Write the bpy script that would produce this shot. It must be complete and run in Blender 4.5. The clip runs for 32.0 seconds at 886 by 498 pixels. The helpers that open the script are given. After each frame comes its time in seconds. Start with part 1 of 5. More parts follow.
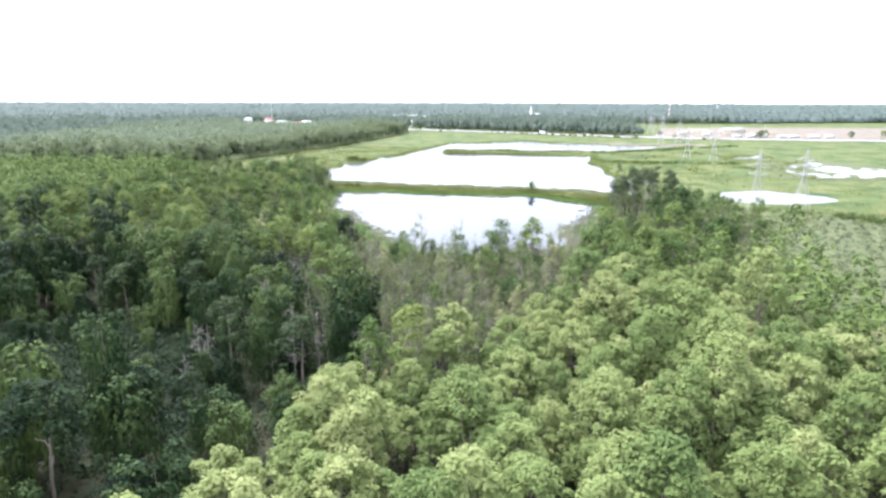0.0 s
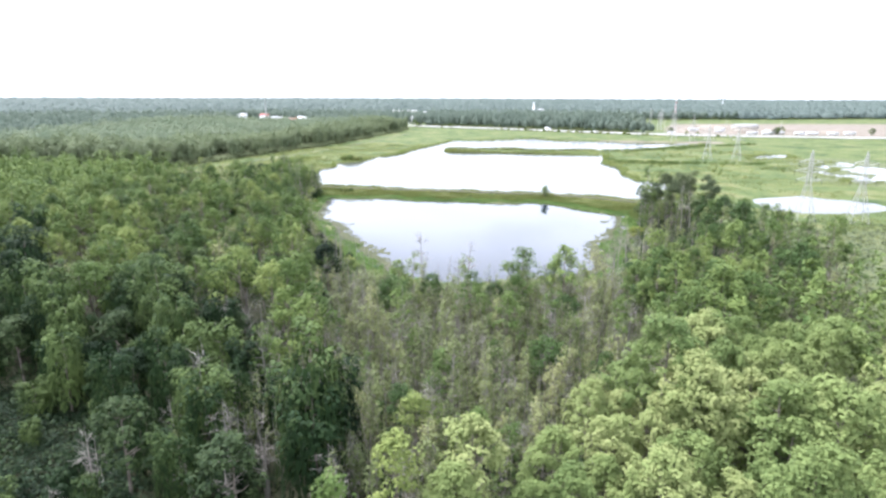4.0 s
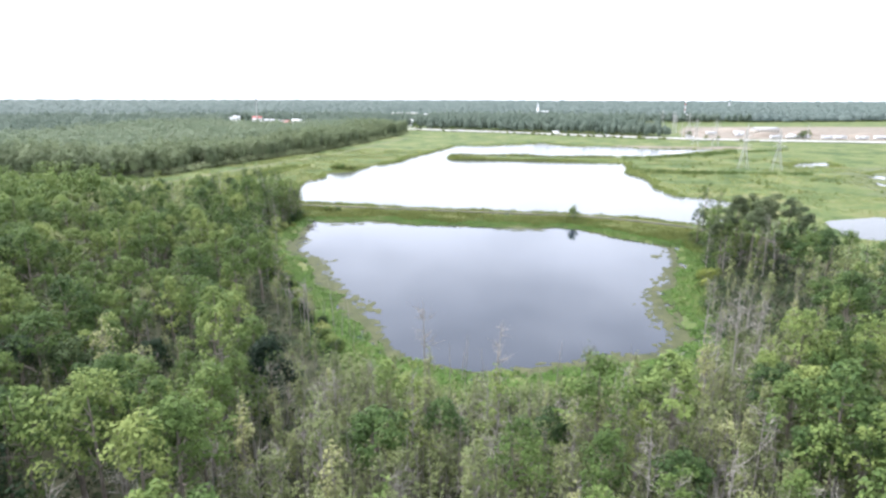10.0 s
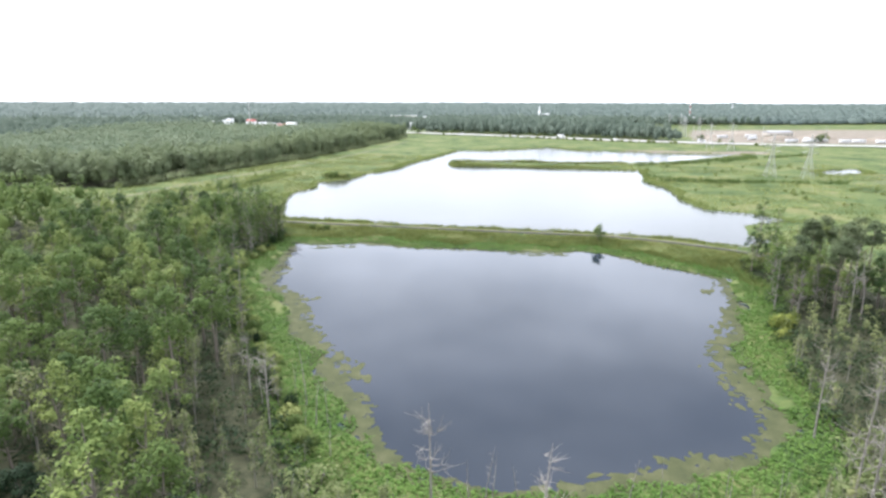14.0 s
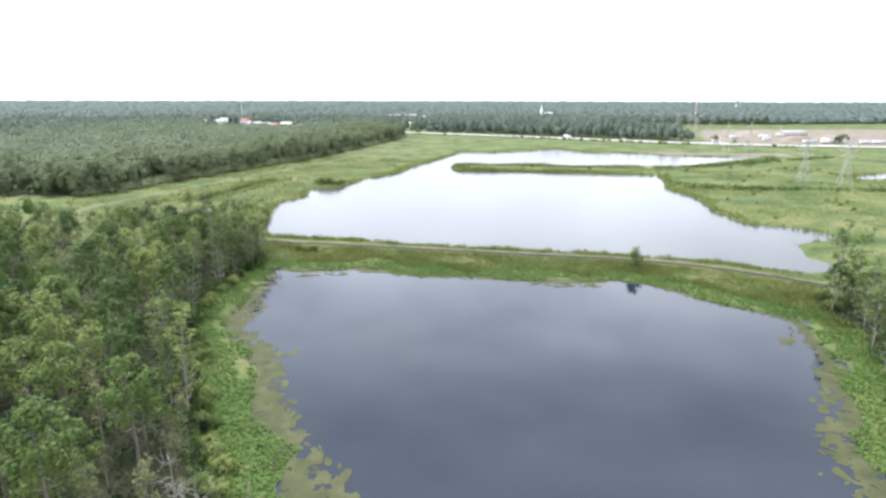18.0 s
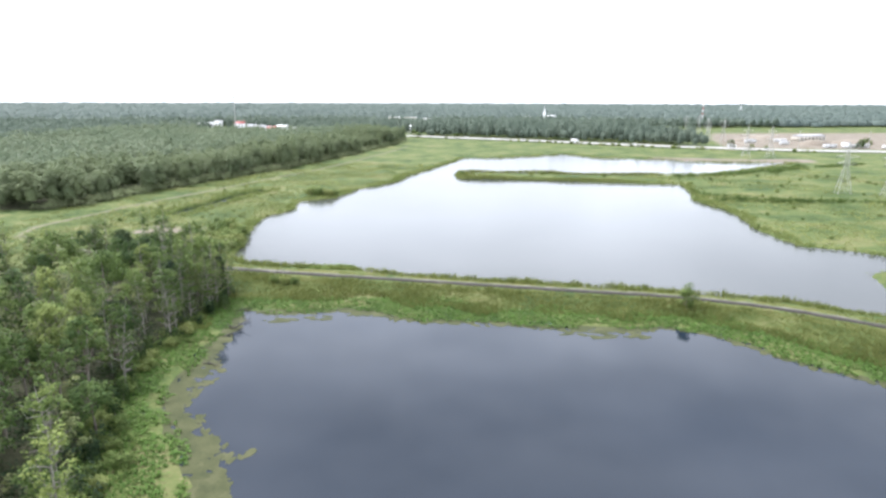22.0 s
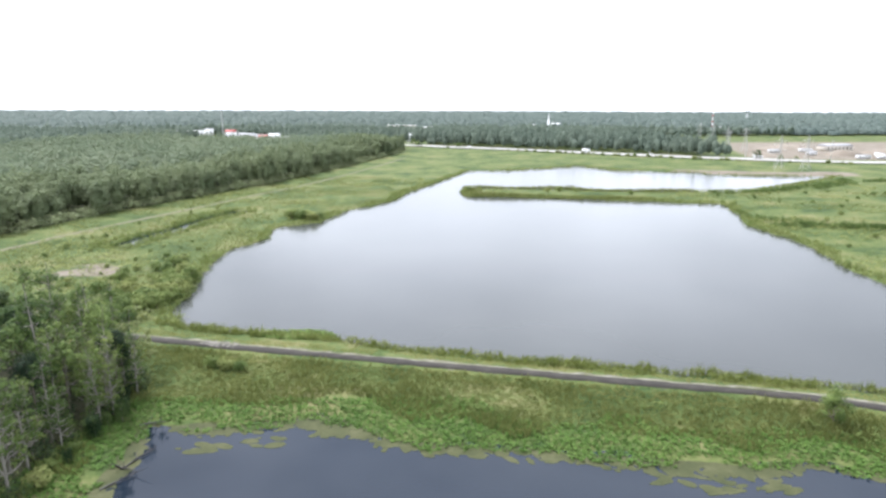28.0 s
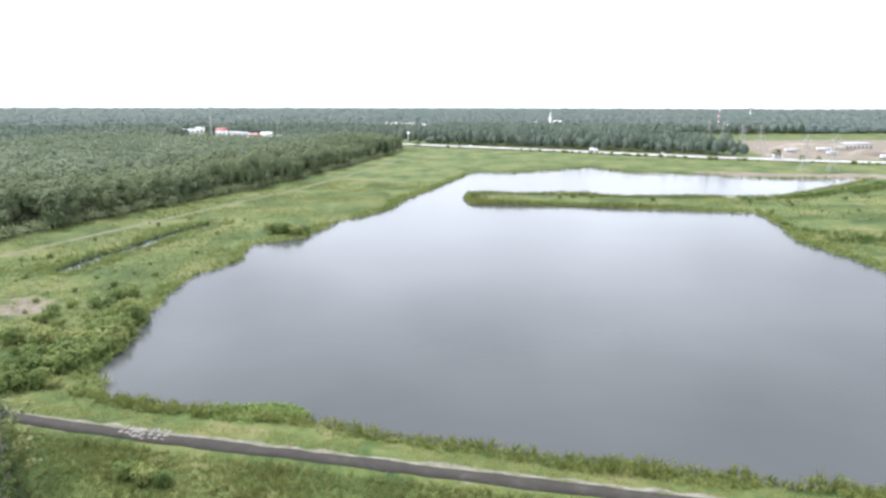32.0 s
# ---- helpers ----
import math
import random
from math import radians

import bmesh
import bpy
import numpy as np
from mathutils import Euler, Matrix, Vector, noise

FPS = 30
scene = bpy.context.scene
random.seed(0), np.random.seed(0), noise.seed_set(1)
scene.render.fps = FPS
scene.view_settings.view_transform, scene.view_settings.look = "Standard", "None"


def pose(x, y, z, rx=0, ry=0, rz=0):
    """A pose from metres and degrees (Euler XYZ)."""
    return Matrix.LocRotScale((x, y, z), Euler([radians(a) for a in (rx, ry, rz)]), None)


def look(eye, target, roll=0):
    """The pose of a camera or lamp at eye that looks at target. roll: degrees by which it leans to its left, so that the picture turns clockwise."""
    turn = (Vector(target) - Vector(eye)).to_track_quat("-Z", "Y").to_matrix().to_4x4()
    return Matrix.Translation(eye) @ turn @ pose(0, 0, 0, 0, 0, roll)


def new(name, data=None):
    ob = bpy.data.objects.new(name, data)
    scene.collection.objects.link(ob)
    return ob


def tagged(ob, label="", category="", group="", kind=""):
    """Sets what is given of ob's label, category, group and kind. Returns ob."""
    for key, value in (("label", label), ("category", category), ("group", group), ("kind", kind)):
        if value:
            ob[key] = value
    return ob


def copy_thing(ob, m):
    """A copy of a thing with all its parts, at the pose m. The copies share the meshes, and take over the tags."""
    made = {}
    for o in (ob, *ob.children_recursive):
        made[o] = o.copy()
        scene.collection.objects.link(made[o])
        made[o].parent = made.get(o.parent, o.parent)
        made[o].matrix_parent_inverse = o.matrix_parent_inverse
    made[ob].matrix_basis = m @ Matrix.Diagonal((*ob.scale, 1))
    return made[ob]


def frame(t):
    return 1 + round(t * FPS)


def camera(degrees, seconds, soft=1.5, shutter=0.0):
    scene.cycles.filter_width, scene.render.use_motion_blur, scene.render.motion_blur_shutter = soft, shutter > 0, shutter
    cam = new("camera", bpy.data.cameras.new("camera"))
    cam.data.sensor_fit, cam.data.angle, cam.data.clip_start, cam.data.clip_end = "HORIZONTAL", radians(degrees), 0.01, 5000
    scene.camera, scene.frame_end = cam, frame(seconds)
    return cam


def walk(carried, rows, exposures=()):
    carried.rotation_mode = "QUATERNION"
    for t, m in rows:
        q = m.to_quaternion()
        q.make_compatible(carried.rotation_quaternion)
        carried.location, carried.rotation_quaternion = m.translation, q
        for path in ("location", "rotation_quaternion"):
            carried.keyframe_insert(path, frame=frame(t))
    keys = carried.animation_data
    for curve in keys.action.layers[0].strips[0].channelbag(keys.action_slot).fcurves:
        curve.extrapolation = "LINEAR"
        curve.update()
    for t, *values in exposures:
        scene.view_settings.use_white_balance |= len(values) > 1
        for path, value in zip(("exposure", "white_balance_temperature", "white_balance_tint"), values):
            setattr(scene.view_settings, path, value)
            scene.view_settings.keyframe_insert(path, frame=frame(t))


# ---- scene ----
import functools

EXPOSURES = ((0, 1.95, 5750, 18), (6, 1.85, 5800, 18), (10, 1.73, 5850, 17), (14, 1.58, 5930, 15), (20, 1.53, 5950, 15), (25, 1.49, 5950, 15), (32, 1.42, 5950, 16))
cam = camera(71.95, 32.0, soft=2.7)
PATH = [
    (0, (0.36, 0.04, 50.68), (0.387, 97.216, 27.080), 0.18),
    (1, (0.03, 9.89, 50.60), (0.035, 107.022, 26.825), 0.18),
    (2, (-0.30, 19.57, 50.52), (-0.318, 116.649, 26.521), 0.20),
    (3, (-0.61, 29.14, 50.46), (-0.660, 126.174, 26.264), 0.19),
    (3.5, (-0.73, 33.84, 50.44), (-0.737, 130.857, 26.184), 0.19),
    (5.5, (-1.14, 52.41, 50.45), (-1.205, 149.394, 26.086), 0.19),
    (6, (-1.32, 57.22, 50.42), (-1.473, 154.221, 26.120), 0.17),
    (7, (-1.77, 66.84, 50.34), (-1.944, 163.849, 26.070), 0.17),
    (8, (-2.23, 76.07, 50.24), (-2.275, 173.100, 26.055), 0.18),
    (9, (-2.76, 85.19, 50.15), (-2.776, 182.251, 26.078), 0.19),
    (10, (-3.27, 94.33, 50.02), (-3.313, 191.398, 26.001), 0.17),
    (11, (-3.73, 103.54, 49.91), (-3.780, 200.677, 26.131), 0.14),
    (12, (-4.22, 112.59, 49.84), (-4.202, 209.785, 26.337), 0.15),
    (13, (-4.73, 121.46, 49.82), (-4.681, 218.657, 26.304), 0.16),
    (14, (-5.20, 130.19, 49.82), (-5.089, 227.350, 26.174), 0.15),
    (14.5, (-5.48, 134.59, 49.85), (-5.396, 231.749, 26.169), 0.14),
    (16.5, (-6.62, 152.28, 50.05), (-6.439, 249.400, 26.210), 0.15),
    (17, (-6.99, 156.65, 50.10), (-6.852, 253.764, 26.260), 0.14),
    (18, (-7.75, 165.30, 50.15), (-7.485, 262.411, 26.270), 0.14),
    (19, (-8.27, 173.88, 50.17), (-7.954, 270.983, 26.276), 0.15),
    (20, (-8.72, 182.56, 50.19), (-8.432, 279.694, 26.417), 0.17),
    (21, (-9.19, 191.68, 50.18), (-8.873, 288.859, 26.604), 0.15),
    (22, (-9.54, 200.91, 50.19), (-9.277, 298.095, 26.646), 0.18),
    (23, (-9.76, 210.15, 50.13), (-9.506, 307.352, 26.629), 0.18),
    (24, (-10.11, 219.04, 50.00), (-9.876, 316.294, 26.723), 0.18),
    (25, (-10.48, 227.82, 49.80), (-10.292, 325.128, 26.739), 0.18),
    (25.5, (-10.75, 232.34, 49.72), (-10.619, 329.702, 26.917), 0.16),
    (27.5, (-11.68, 249.68, 49.52), (-11.426, 347.123, 27.036), 0.17),
    (28, (-11.82, 254.15, 49.50), (-11.521, 351.614, 27.136), 0.18),
    (29, (-12.19, 263.13, 49.51), (-11.841, 360.643, 27.345), 0.22),
    (30, (-12.62, 271.93, 49.60), (-12.169, 369.411, 27.309), 0.20),
    (31, (-12.99, 281.05, 49.68), (-12.481, 378.475, 27.132), 0.18),
    (32, (-13.53, 290.38, 49.77), (-12.971, 387.742, 26.963), 0.12),
]
walk(cam, [(t, look(eye, target, roll)) for t, eye, target, roll in PATH], EXPOSURES)

# ---- world and sun ----
SUN_AZ, SUN_EL = -50.0, 58.0          # degrees clockwise from +y, and above the horizon
world = bpy.data.worlds.new("world")
scene.world = world
world.use_nodes = True
wn, wl = world.node_tree.nodes, world.node_tree.links
wn.clear()
sky = wn.new("ShaderNodeTexSky")
sky.sky_type, sky.sun_disc = "NISHITA", False
sky.sun_elevation, sky.sun_rotation = radians(SUN_EL), radians(SUN_AZ)
sky.air_density, sky.dust_density, sky.ozone_density = 1.0, 2.5, 1.0
geo = wn.new("ShaderNodeTexCoord")
stretch = wn.new("ShaderNodeMapping")
stretch.inputs["Scale"].default_value = (1.0, 1.0, 3.2)
cloud = wn.new("ShaderNodeTexNoise")
cloud.inputs["Scale"].default_value, cloud.inputs["Detail"].default_value = 2.2, 5.0
cloud.inputs["Roughness"].default_value = 0.55
ramp = wn.new("ShaderNodeValToRGB")
ramp.color_ramp.elements[0].position, ramp.color_ramp.elements[0].color = 0.34, (5.8, 6.0, 5.95, 1)
ramp.color_ramp.elements[1].position, ramp.color_ramp.elements[1].color = 0.60, (10.9, 11.2, 11.1, 1)
mix = wn.new("ShaderNodeMix")
mix.data_type = "RGBA"
mix.inputs["Factor"].default_value = 0.86
back = wn.new("ShaderNodeBackground")
back.inputs["Strength"].default_value = 0.092
wout = wn.new("ShaderNodeOutputWorld")
wl.new(geo.outputs["Generated"], stretch.inputs["Vector"])
wl.new(stretch.outputs["Vector"], cloud.inputs["Vector"])
wl.new(cloud.outputs["Fac"], ramp.inputs["Fac"])
wl.new(sky.outputs["Color"], mix.inputs["A"])
wl.new(ramp.outputs["Color"], mix.inputs["B"])
wl.new(mix.outputs["Result"], back.inputs["Color"])
wl.new(back.outputs["Background"], wout.inputs["Surface"])
sun = new("sun", bpy.data.lights.new("sun", "SUN"))
sun.data.energy, sun.data.angle, sun.data.color = 2.6, radians(20), (1.0, 0.96, 0.9)
az, el = radians(SUN_AZ), radians(SUN_EL)
sun.matrix_world = look((300 * math.sin(az) * math.cos(el), 300 * math.cos(az) * math.cos(el), 300 * math.sin(el) + 60), (0, 0, 60))


# ---- materials ----
def nodes_of(name):
    m = bpy.data.materials.new(name)
    m.use_nodes = True
    nt = m.node_tree
    nt.nodes.clear()
    return m, nt.nodes, nt.links


def ramp_node(n, stops):
    r = n.new("ShaderNodeValToRGB")
    el = r.color_ramp.elements
    while len(el) < len(stops):
        el.new(0.5)
    for e, (p, c) in zip(el, stops):
        e.position, e.color = p, (*c, 1)
    return r


def noise_node(n, l, scale, detail=3.0, rough=0.55, vec=None):
    t = n.new("ShaderNodeTexNoise")
    t.inputs["Scale"].default_value, t.inputs["Detail"].default_value, t.inputs["Roughness"].default_value = scale, detail, rough
    if vec is None:
        vec = n.new("ShaderNodeNewGeometry").outputs["Position"]
    l.new(vec, t.inputs["Vector"])
    return t.outputs["Fac"]


def maths(n, l, op, a, b):
    m = n.new("ShaderNodeMath")
    m.operation = op
    for i, v in enumerate((a, b)):
        if isinstance(v, (int, float)):
            m.inputs[i].default_value = v
        else:
            l.new(v, m.inputs[i])
    return m.outputs[0]


def mix_col(n, l, fac, a, b):
    m = n.new("ShaderNodeMix")
    m.data_type = "RGBA"
    for key, v in (("Factor", fac), ("A", a), ("B", b)):
        if isinstance(v, (int, float)):
            m.inputs[key].default_value = v
        elif isinstance(v, tuple):
            m.inputs[key].default_value = (*v, 1)
        else:
            l.new(v, m.inputs[key])
    return m.outputs["Result"]


def foliage(name, dark, mid, light, clear=0.3, patch=0.11, rough=0.7, speck=0.2):
    """Leaves: colour varies by tree, by patch, by twig and by leaf; some light comes through."""
    dark, mid, light = [(c[0] * 1.11, c[1], c[2] * 1.17) for c in (dark, mid, light)]   # hue tuned for all leaves; the blue also carries some pale haze
    m, n, l = nodes_of(name)
    info, g = n.new("ShaderNodeObjectInfo"), n.new("ShaderNodeNewGeometry")
    a = maths(n, l, "MULTIPLY", info.outputs["Random"], 0.55)
    b = maths(n, l, "MULTIPLY", g.outputs["Random Per Island"], speck)
    c = maths(n, l, "MULTIPLY", noise_node(n, l, patch, 2), 0.6)
    v = maths(n, l, "SUBTRACT", maths(n, l, "ADD", maths(n, l, "ADD", a, b), c), 0.21 + speck / 2)
    v = maths(n, l, "ADD", v, maths(n, l, "MULTIPLY", noise_node(n, l, 0.75, 3, 0.6), 0.28))
    r = ramp_node(n, [(0.1, dark), (0.5, mid), (0.92, light)])
    l.new(v, r.inputs["Fac"])
    p = n.new("ShaderNodeBsdfPrincipled")
    p.inputs["Roughness"].default_value = rough
    p.inputs["Specular IOR Level"].default_value = 0.12
    l.new(r.outputs["Color"], p.inputs["Base Color"])
    t = n.new("ShaderNodeBsdfTranslucent")
    l.new(r.outputs["Color"], t.inputs["Color"])
    mx = n.new("ShaderNodeMixShader")
    mx.inputs["Fac"].default_value = clear
    o = n.new("ShaderNodeOutputMaterial")
    l.new(p.outputs["BSDF"], mx.inputs[1])
    l.new(t.outputs["BSDF"], mx.inputs[2])
    l.new(mx.outputs["Shader"], o.inputs["Surface"])
    return m


def surface(name, stops, scale=1.0, fine=8.0, rough=0.8, bump=0.3, metal=0.0, dist=0.05):
    """A matt surface with patches and grain, in metres of the world."""
    m, n, l = nodes_of(name)
    big, small = noise_node(n, l, scale, 4), noise_node(n, l, fine, 4, 0.65)
    info = n.new("ShaderNodeObjectInfo")
    v = maths(n, l, "ADD", maths(n, l, "MULTIPLY", big, 0.6), maths(n, l, "MULTIPLY", small, 0.4))
    v = maths(n, l, "ADD", v, maths(n, l, "MULTIPLY", maths(n, l, "SUBTRACT", info.outputs["Random"], 0.5), 0.12))
    r = ramp_node(n, stops)
    l.new(v, r.inputs["Fac"])
    p = n.new("ShaderNodeBsdfPrincipled")
    p.inputs["Roughness"].default_value, p.inputs["Metallic"].default_value = rough, metal
    p.inputs["Specular IOR Level"].default_value = 0.15 if rough >= 0.85 else 0.5
    l.new(r.outputs["Color"], p.inputs["Base Color"])
    if bump:
        bp = n.new("ShaderNodeBump")
        bp.inputs["Strength"].default_value, bp.inputs["Distance"].default_value = bump, dist
        l.new(small, bp.inputs["Height"])
        l.new(bp.outputs["Normal"], p.inputs["Normal"])
    o = n.new("ShaderNodeOutputMaterial")
    l.new(p.outputs["BSDF"], o.inputs["Surface"])
    return m


def ground_material():
    """Grass in several greens; bare sand, dark scrub and leaf litter where the zone attribute says so."""
    m, n, l = nodes_of("ground")
    grass = ramp_node(n, [(0.40, (0.028, 0.050, 0.014)), (0.47, (0.058, 0.084, 0.024)), (0.53, (0.088, 0.108, 0.034)), (0.61, (0.13, 0.128, 0.055))])
    v = maths(n, l, "ADD", maths(n, l, "MULTIPLY", noise_node(n, l, 0.035, 7, 0.72), 0.7), maths(n, l, "MULTIPLY", noise_node(n, l, 0.45, 4, 0.7), 0.3))
    l.new(v, grass.inputs["Fac"])
    att = n.new("ShaderNodeVertexColor")
    att.layer_name = "zone"
    sep = n.new("ShaderNodeSeparateColor")
    l.new(att.outputs["Color"], sep.inputs["Color"])
    sand = ramp_node(n, [(0.3, (0.105, 0.092, 0.066)), (0.55, (0.165, 0.142, 0.112)), (0.75, (0.25, 0.225, 0.19))])
    l.new(noise_node(n, l, 0.08, 6, 0.7), sand.inputs["Fac"])
    scrub = ramp_node(n, [(0.3, (0.05, 0.065, 0.03)), (0.6, (0.10, 0.115, 0.05)), (0.8, (0.16, 0.15, 0.08))])
    l.new(noise_node(n, l, 0.35, 5, 0.65), scrub.inputs["Fac"])
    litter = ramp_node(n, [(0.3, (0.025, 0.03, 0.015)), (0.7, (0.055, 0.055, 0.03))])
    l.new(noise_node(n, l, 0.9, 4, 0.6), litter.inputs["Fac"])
    edge = maths(n, l, "MULTIPLY", maths(n, l, "SUBTRACT", noise_node(n, l, 0.22, 4, 0.6), 0.5), 0.9)

    def mask(ch):
        s = maths(n, l, "ADD", sep.outputs[ch], maths(n, l, "MULTIPLY", edge, maths(n, l, "MINIMUM", maths(n, l, "MULTIPLY", sep.outputs[ch], 6.0), 1.0)))
        r = n.new("ShaderNodeMapRange")
        r.inputs["From Min"].default_value, r.inputs["From Max"].default_value = 0.35, 0.65
        l.new(s, r.inputs["Value"])
        return r.outputs["Result"]

    c = mix_col(n, l, mask("Green"), grass.outputs["Color"], scrub.outputs["Color"])
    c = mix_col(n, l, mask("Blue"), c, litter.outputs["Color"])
    c = mix_col(n, l, mask("Red"), c, sand.outputs["Color"])
    p = n.new("ShaderNodeBsdfPrincipled")
    p.inputs["Roughness"].default_value, p.inputs["Specular IOR Level"].default_value = 0.9, 0.15
    l.new(c, p.inputs["Base Color"])
    bp = n.new("ShaderNodeBump")
    bp.inputs["Strength"].default_value, bp.inputs["Distance"].default_value = 0.6, 0.5
    l.new(noise_node(n, l, 0.9, 5, 0.7), bp.inputs["Height"])
    l.new(bp.outputs["Normal"], p.inputs["Normal"])
    o = n.new("ShaderNodeOutputMaterial")
    l.new(p.outputs["BSDF"], o.inputs["Surface"])
    return m


def water_material(name, deep, pale, rough=0.06):
    m, n, l = nodes_of(name)
    p = n.new("ShaderNodeBsdfPrincipled")
    r = ramp_node(n, [(0.3, deep), (0.7, pale)])
    l.new(noise_node(n, l, 0.02, 3), r.inputs["Fac"])
    l.new(r.outputs["Color"], p.inputs["Base Color"])
    p.inputs["Roughness"].default_value, p.inputs["IOR"].default_value = rough, 1.33
    bp = n.new("ShaderNodeBump")
    bp.inputs["Strength"].default_value, bp.inputs["Distance"].default_value = 0.05, 0.05
    l.new(noise_node(n, l, 1.2, 3), bp.inputs["Height"])
    l.new(bp.outputs["Normal"], p.inputs["Normal"])
    o = n.new("ShaderNodeOutputMaterial")
    l.new(p.outputs["BSDF"], o.inputs["Surface"])
    return m


M_GROUND = ground_material()
M_WATER = water_material("dark_pond_water", (0.006, 0.011, 0.019), (0.010, 0.016, 0.026))
M_MURKY = water_material("murky_pond_water", (0.036, 0.040, 0.039), (0.050, 0.054, 0.052), 0.16)
M_BROAD = foliage("broad_leaves", (0.08, 0.135, 0.036), (0.168, 0.238, 0.068), (0.275, 0.33, 0.115))
M_WOODS = foliage("mixed_leaves", (0.012, 0.03, 0.008), (0.049, 0.092, 0.022), (0.15, 0.215, 0.05), 0.18)
M_VINE = foliage("vine_leaves", (0.004, 0.012, 0.004), (0.018, 0.041, 0.012), (0.1, 0.155, 0.04), 0.18)
# shade between the trees put into the leaf colour; the dark field scrub shares it
M_DARK_SHADED = foliage("dark_shaded_leaves", (0.004, 0.012, 0.005), (0.014, 0.031, 0.011), (0.055, 0.088, 0.026), 0.18)
M_SWAMP = foliage("swamp_leaves", (0.062, 0.092, 0.03), (0.148, 0.192, 0.066), (0.275, 0.305, 0.118))
M_MOSS = foliage("grey_moss", (0.12, 0.115, 0.092), (0.18, 0.172, 0.14), (0.26, 0.25, 0.205), 0.15)
M_PINE = foliage("pine_needles", (0.036, 0.06, 0.026), (0.075, 0.105, 0.042), (0.13, 0.16, 0.068), 0.2)
# far leaves lifted paler than near ones: distance haze is in the colour
M_FAR_HAZY = foliage("hazy_far_leaves", (0.1, 0.145, 0.066), (0.175, 0.228, 0.1), (0.27, 0.305, 0.145), 0.33, 0.05, 0.7, 0.07)
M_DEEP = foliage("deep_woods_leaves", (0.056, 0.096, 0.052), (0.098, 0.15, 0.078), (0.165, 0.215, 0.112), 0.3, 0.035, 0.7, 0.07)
M_WET = surface("wet_dark_wood", [(0.3, (0.012, 0.011, 0.010)), (0.7, (0.04, 0.036, 0.032))], 0.8, 6, 0.6, 0.4)
M_CYPRESS = foliage("feathery_leaves", (0.022, 0.05, 0.011), (0.076, 0.128, 0.028), (0.19, 0.25, 0.062), 0.24)
# paler and bluer still, with the air's haze mixed into the leaf colour
M_DISTANT_HAZY = foliage("hazy_distant_leaves", (0.085, 0.13, 0.086), (0.135, 0.185, 0.118), (0.2, 0.245, 0.15), 0.35, 0.02, 0.7, 0.08)
M_HORIZON_HAZY = foliage("hazy_horizon_leaves", (0.06, 0.092, 0.07), (0.092, 0.13, 0.094), (0.135, 0.175, 0.125), 0.2, 0.006, 0.7, 0.06)
M_BUSH = foliage("bush_leaves", (0.055, 0.098, 0.022), (0.125, 0.182, 0.045), (0.225, 0.265, 0.08))
M_YELLOW = foliage("yellow_green_leaves", (0.085, 0.125, 0.02), (0.165, 0.21, 0.04), (0.26, 0.295, 0.075))
M_REED = foliage("reed_blades", (0.085, 0.115, 0.028), (0.172, 0.206, 0.058), (0.3, 0.305, 0.11), 0.45, 0.25, 0.7, 0.16)
M_MEADOW = foliage("meadow_blades", (0.06, 0.095, 0.025), (0.15, 0.185, 0.055), (0.265, 0.265, 0.105), 0.45, 0.05, 0.7, 0.12)
M_BANK = foliage("bank_leaves", (0.1, 0.14, 0.03), (0.18, 0.22, 0.055), (0.28, 0.3, 0.1), 0.35, 0.3)
M_MAT = foliage("floating_leaves", (0.032, 0.08, 0.013), (0.075, 0.15, 0.026), (0.145, 0.225, 0.05), 0.25, 0.13)
M_SCUM = surface("pond_scum", [(0.3, (0.030, 0.038, 0.016)), (0.5, (0.055, 0.060, 0.026)), (0.7, (0.088, 0.088, 0.046))], 0.3, 2.5, 0.85, 0.2)
M_BARK = surface("bark", [(0.3, (0.10, 0.085, 0.065)), (0.7, (0.24, 0.21, 0.175))], 0.8, 6, 0.9, 0.5)
M_PALE = surface("pale_bark", [(0.3, (0.15, 0.138, 0.115)), (0.7, (0.31, 0.29, 0.255))], 0.8, 6, 0.9, 0.5)
M_DEAD = surface("bleached_wood", [(0.3, (0.17, 0.155, 0.135)), (0.7, (0.34, 0.315, 0.28))], 0.6, 7, 0.85, 0.4)
M_TRACK = surface("overgrown_gravel", [(0.3, (0.10, 0.10, 0.055)), (0.55, (0.16, 0.15, 0.10)), (0.75, (0.22, 0.205, 0.15))], 0.3, 3, 0.95, 0.4)
M_ASPHALT = surface("worn_asphalt", [(0.3, (0.026, 0.024, 0.021)), (0.55, (0.038, 0.035, 0.03)), (0.8, (0.075, 0.07, 0.06))], 0.5, 9, 0.9, 0.4)
M_GRAVEL = surface("gravel", [(0.3, (0.075, 0.08, 0.045)), (0.5, (0.12, 0.118, 0.08)), (0.72, (0.22, 0.21, 0.18))], 0.5, 5, 0.95, 0.5)
M_SLAB = surface("dusty_concrete", [(0.3, (0.12, 0.115, 0.095)), (0.7, (0.2, 0.19, 0.165))], 0.4, 4, 0.9, 0.4)
M_CONCRETE = surface("pale_concrete", [(0.3, (0.34, 0.33, 0.31)), (0.7, (0.46, 0.45, 0.43))], 0.15, 3, 0.85, 0.2)
M_STEEL = surface("galvanised_steel", [(0.3, (0.34, 0.34, 0.32)), (0.7, (0.46, 0.46, 0.44))], 0.5, 8, 0.6, 0.1, 0.3)
M_WHITE = surface("white_cladding", [(0.3, (0.70, 0.70, 0.69)), (0.7, (0.82, 0.82, 0.81))], 0.1, 2, 0.7, 0.1)
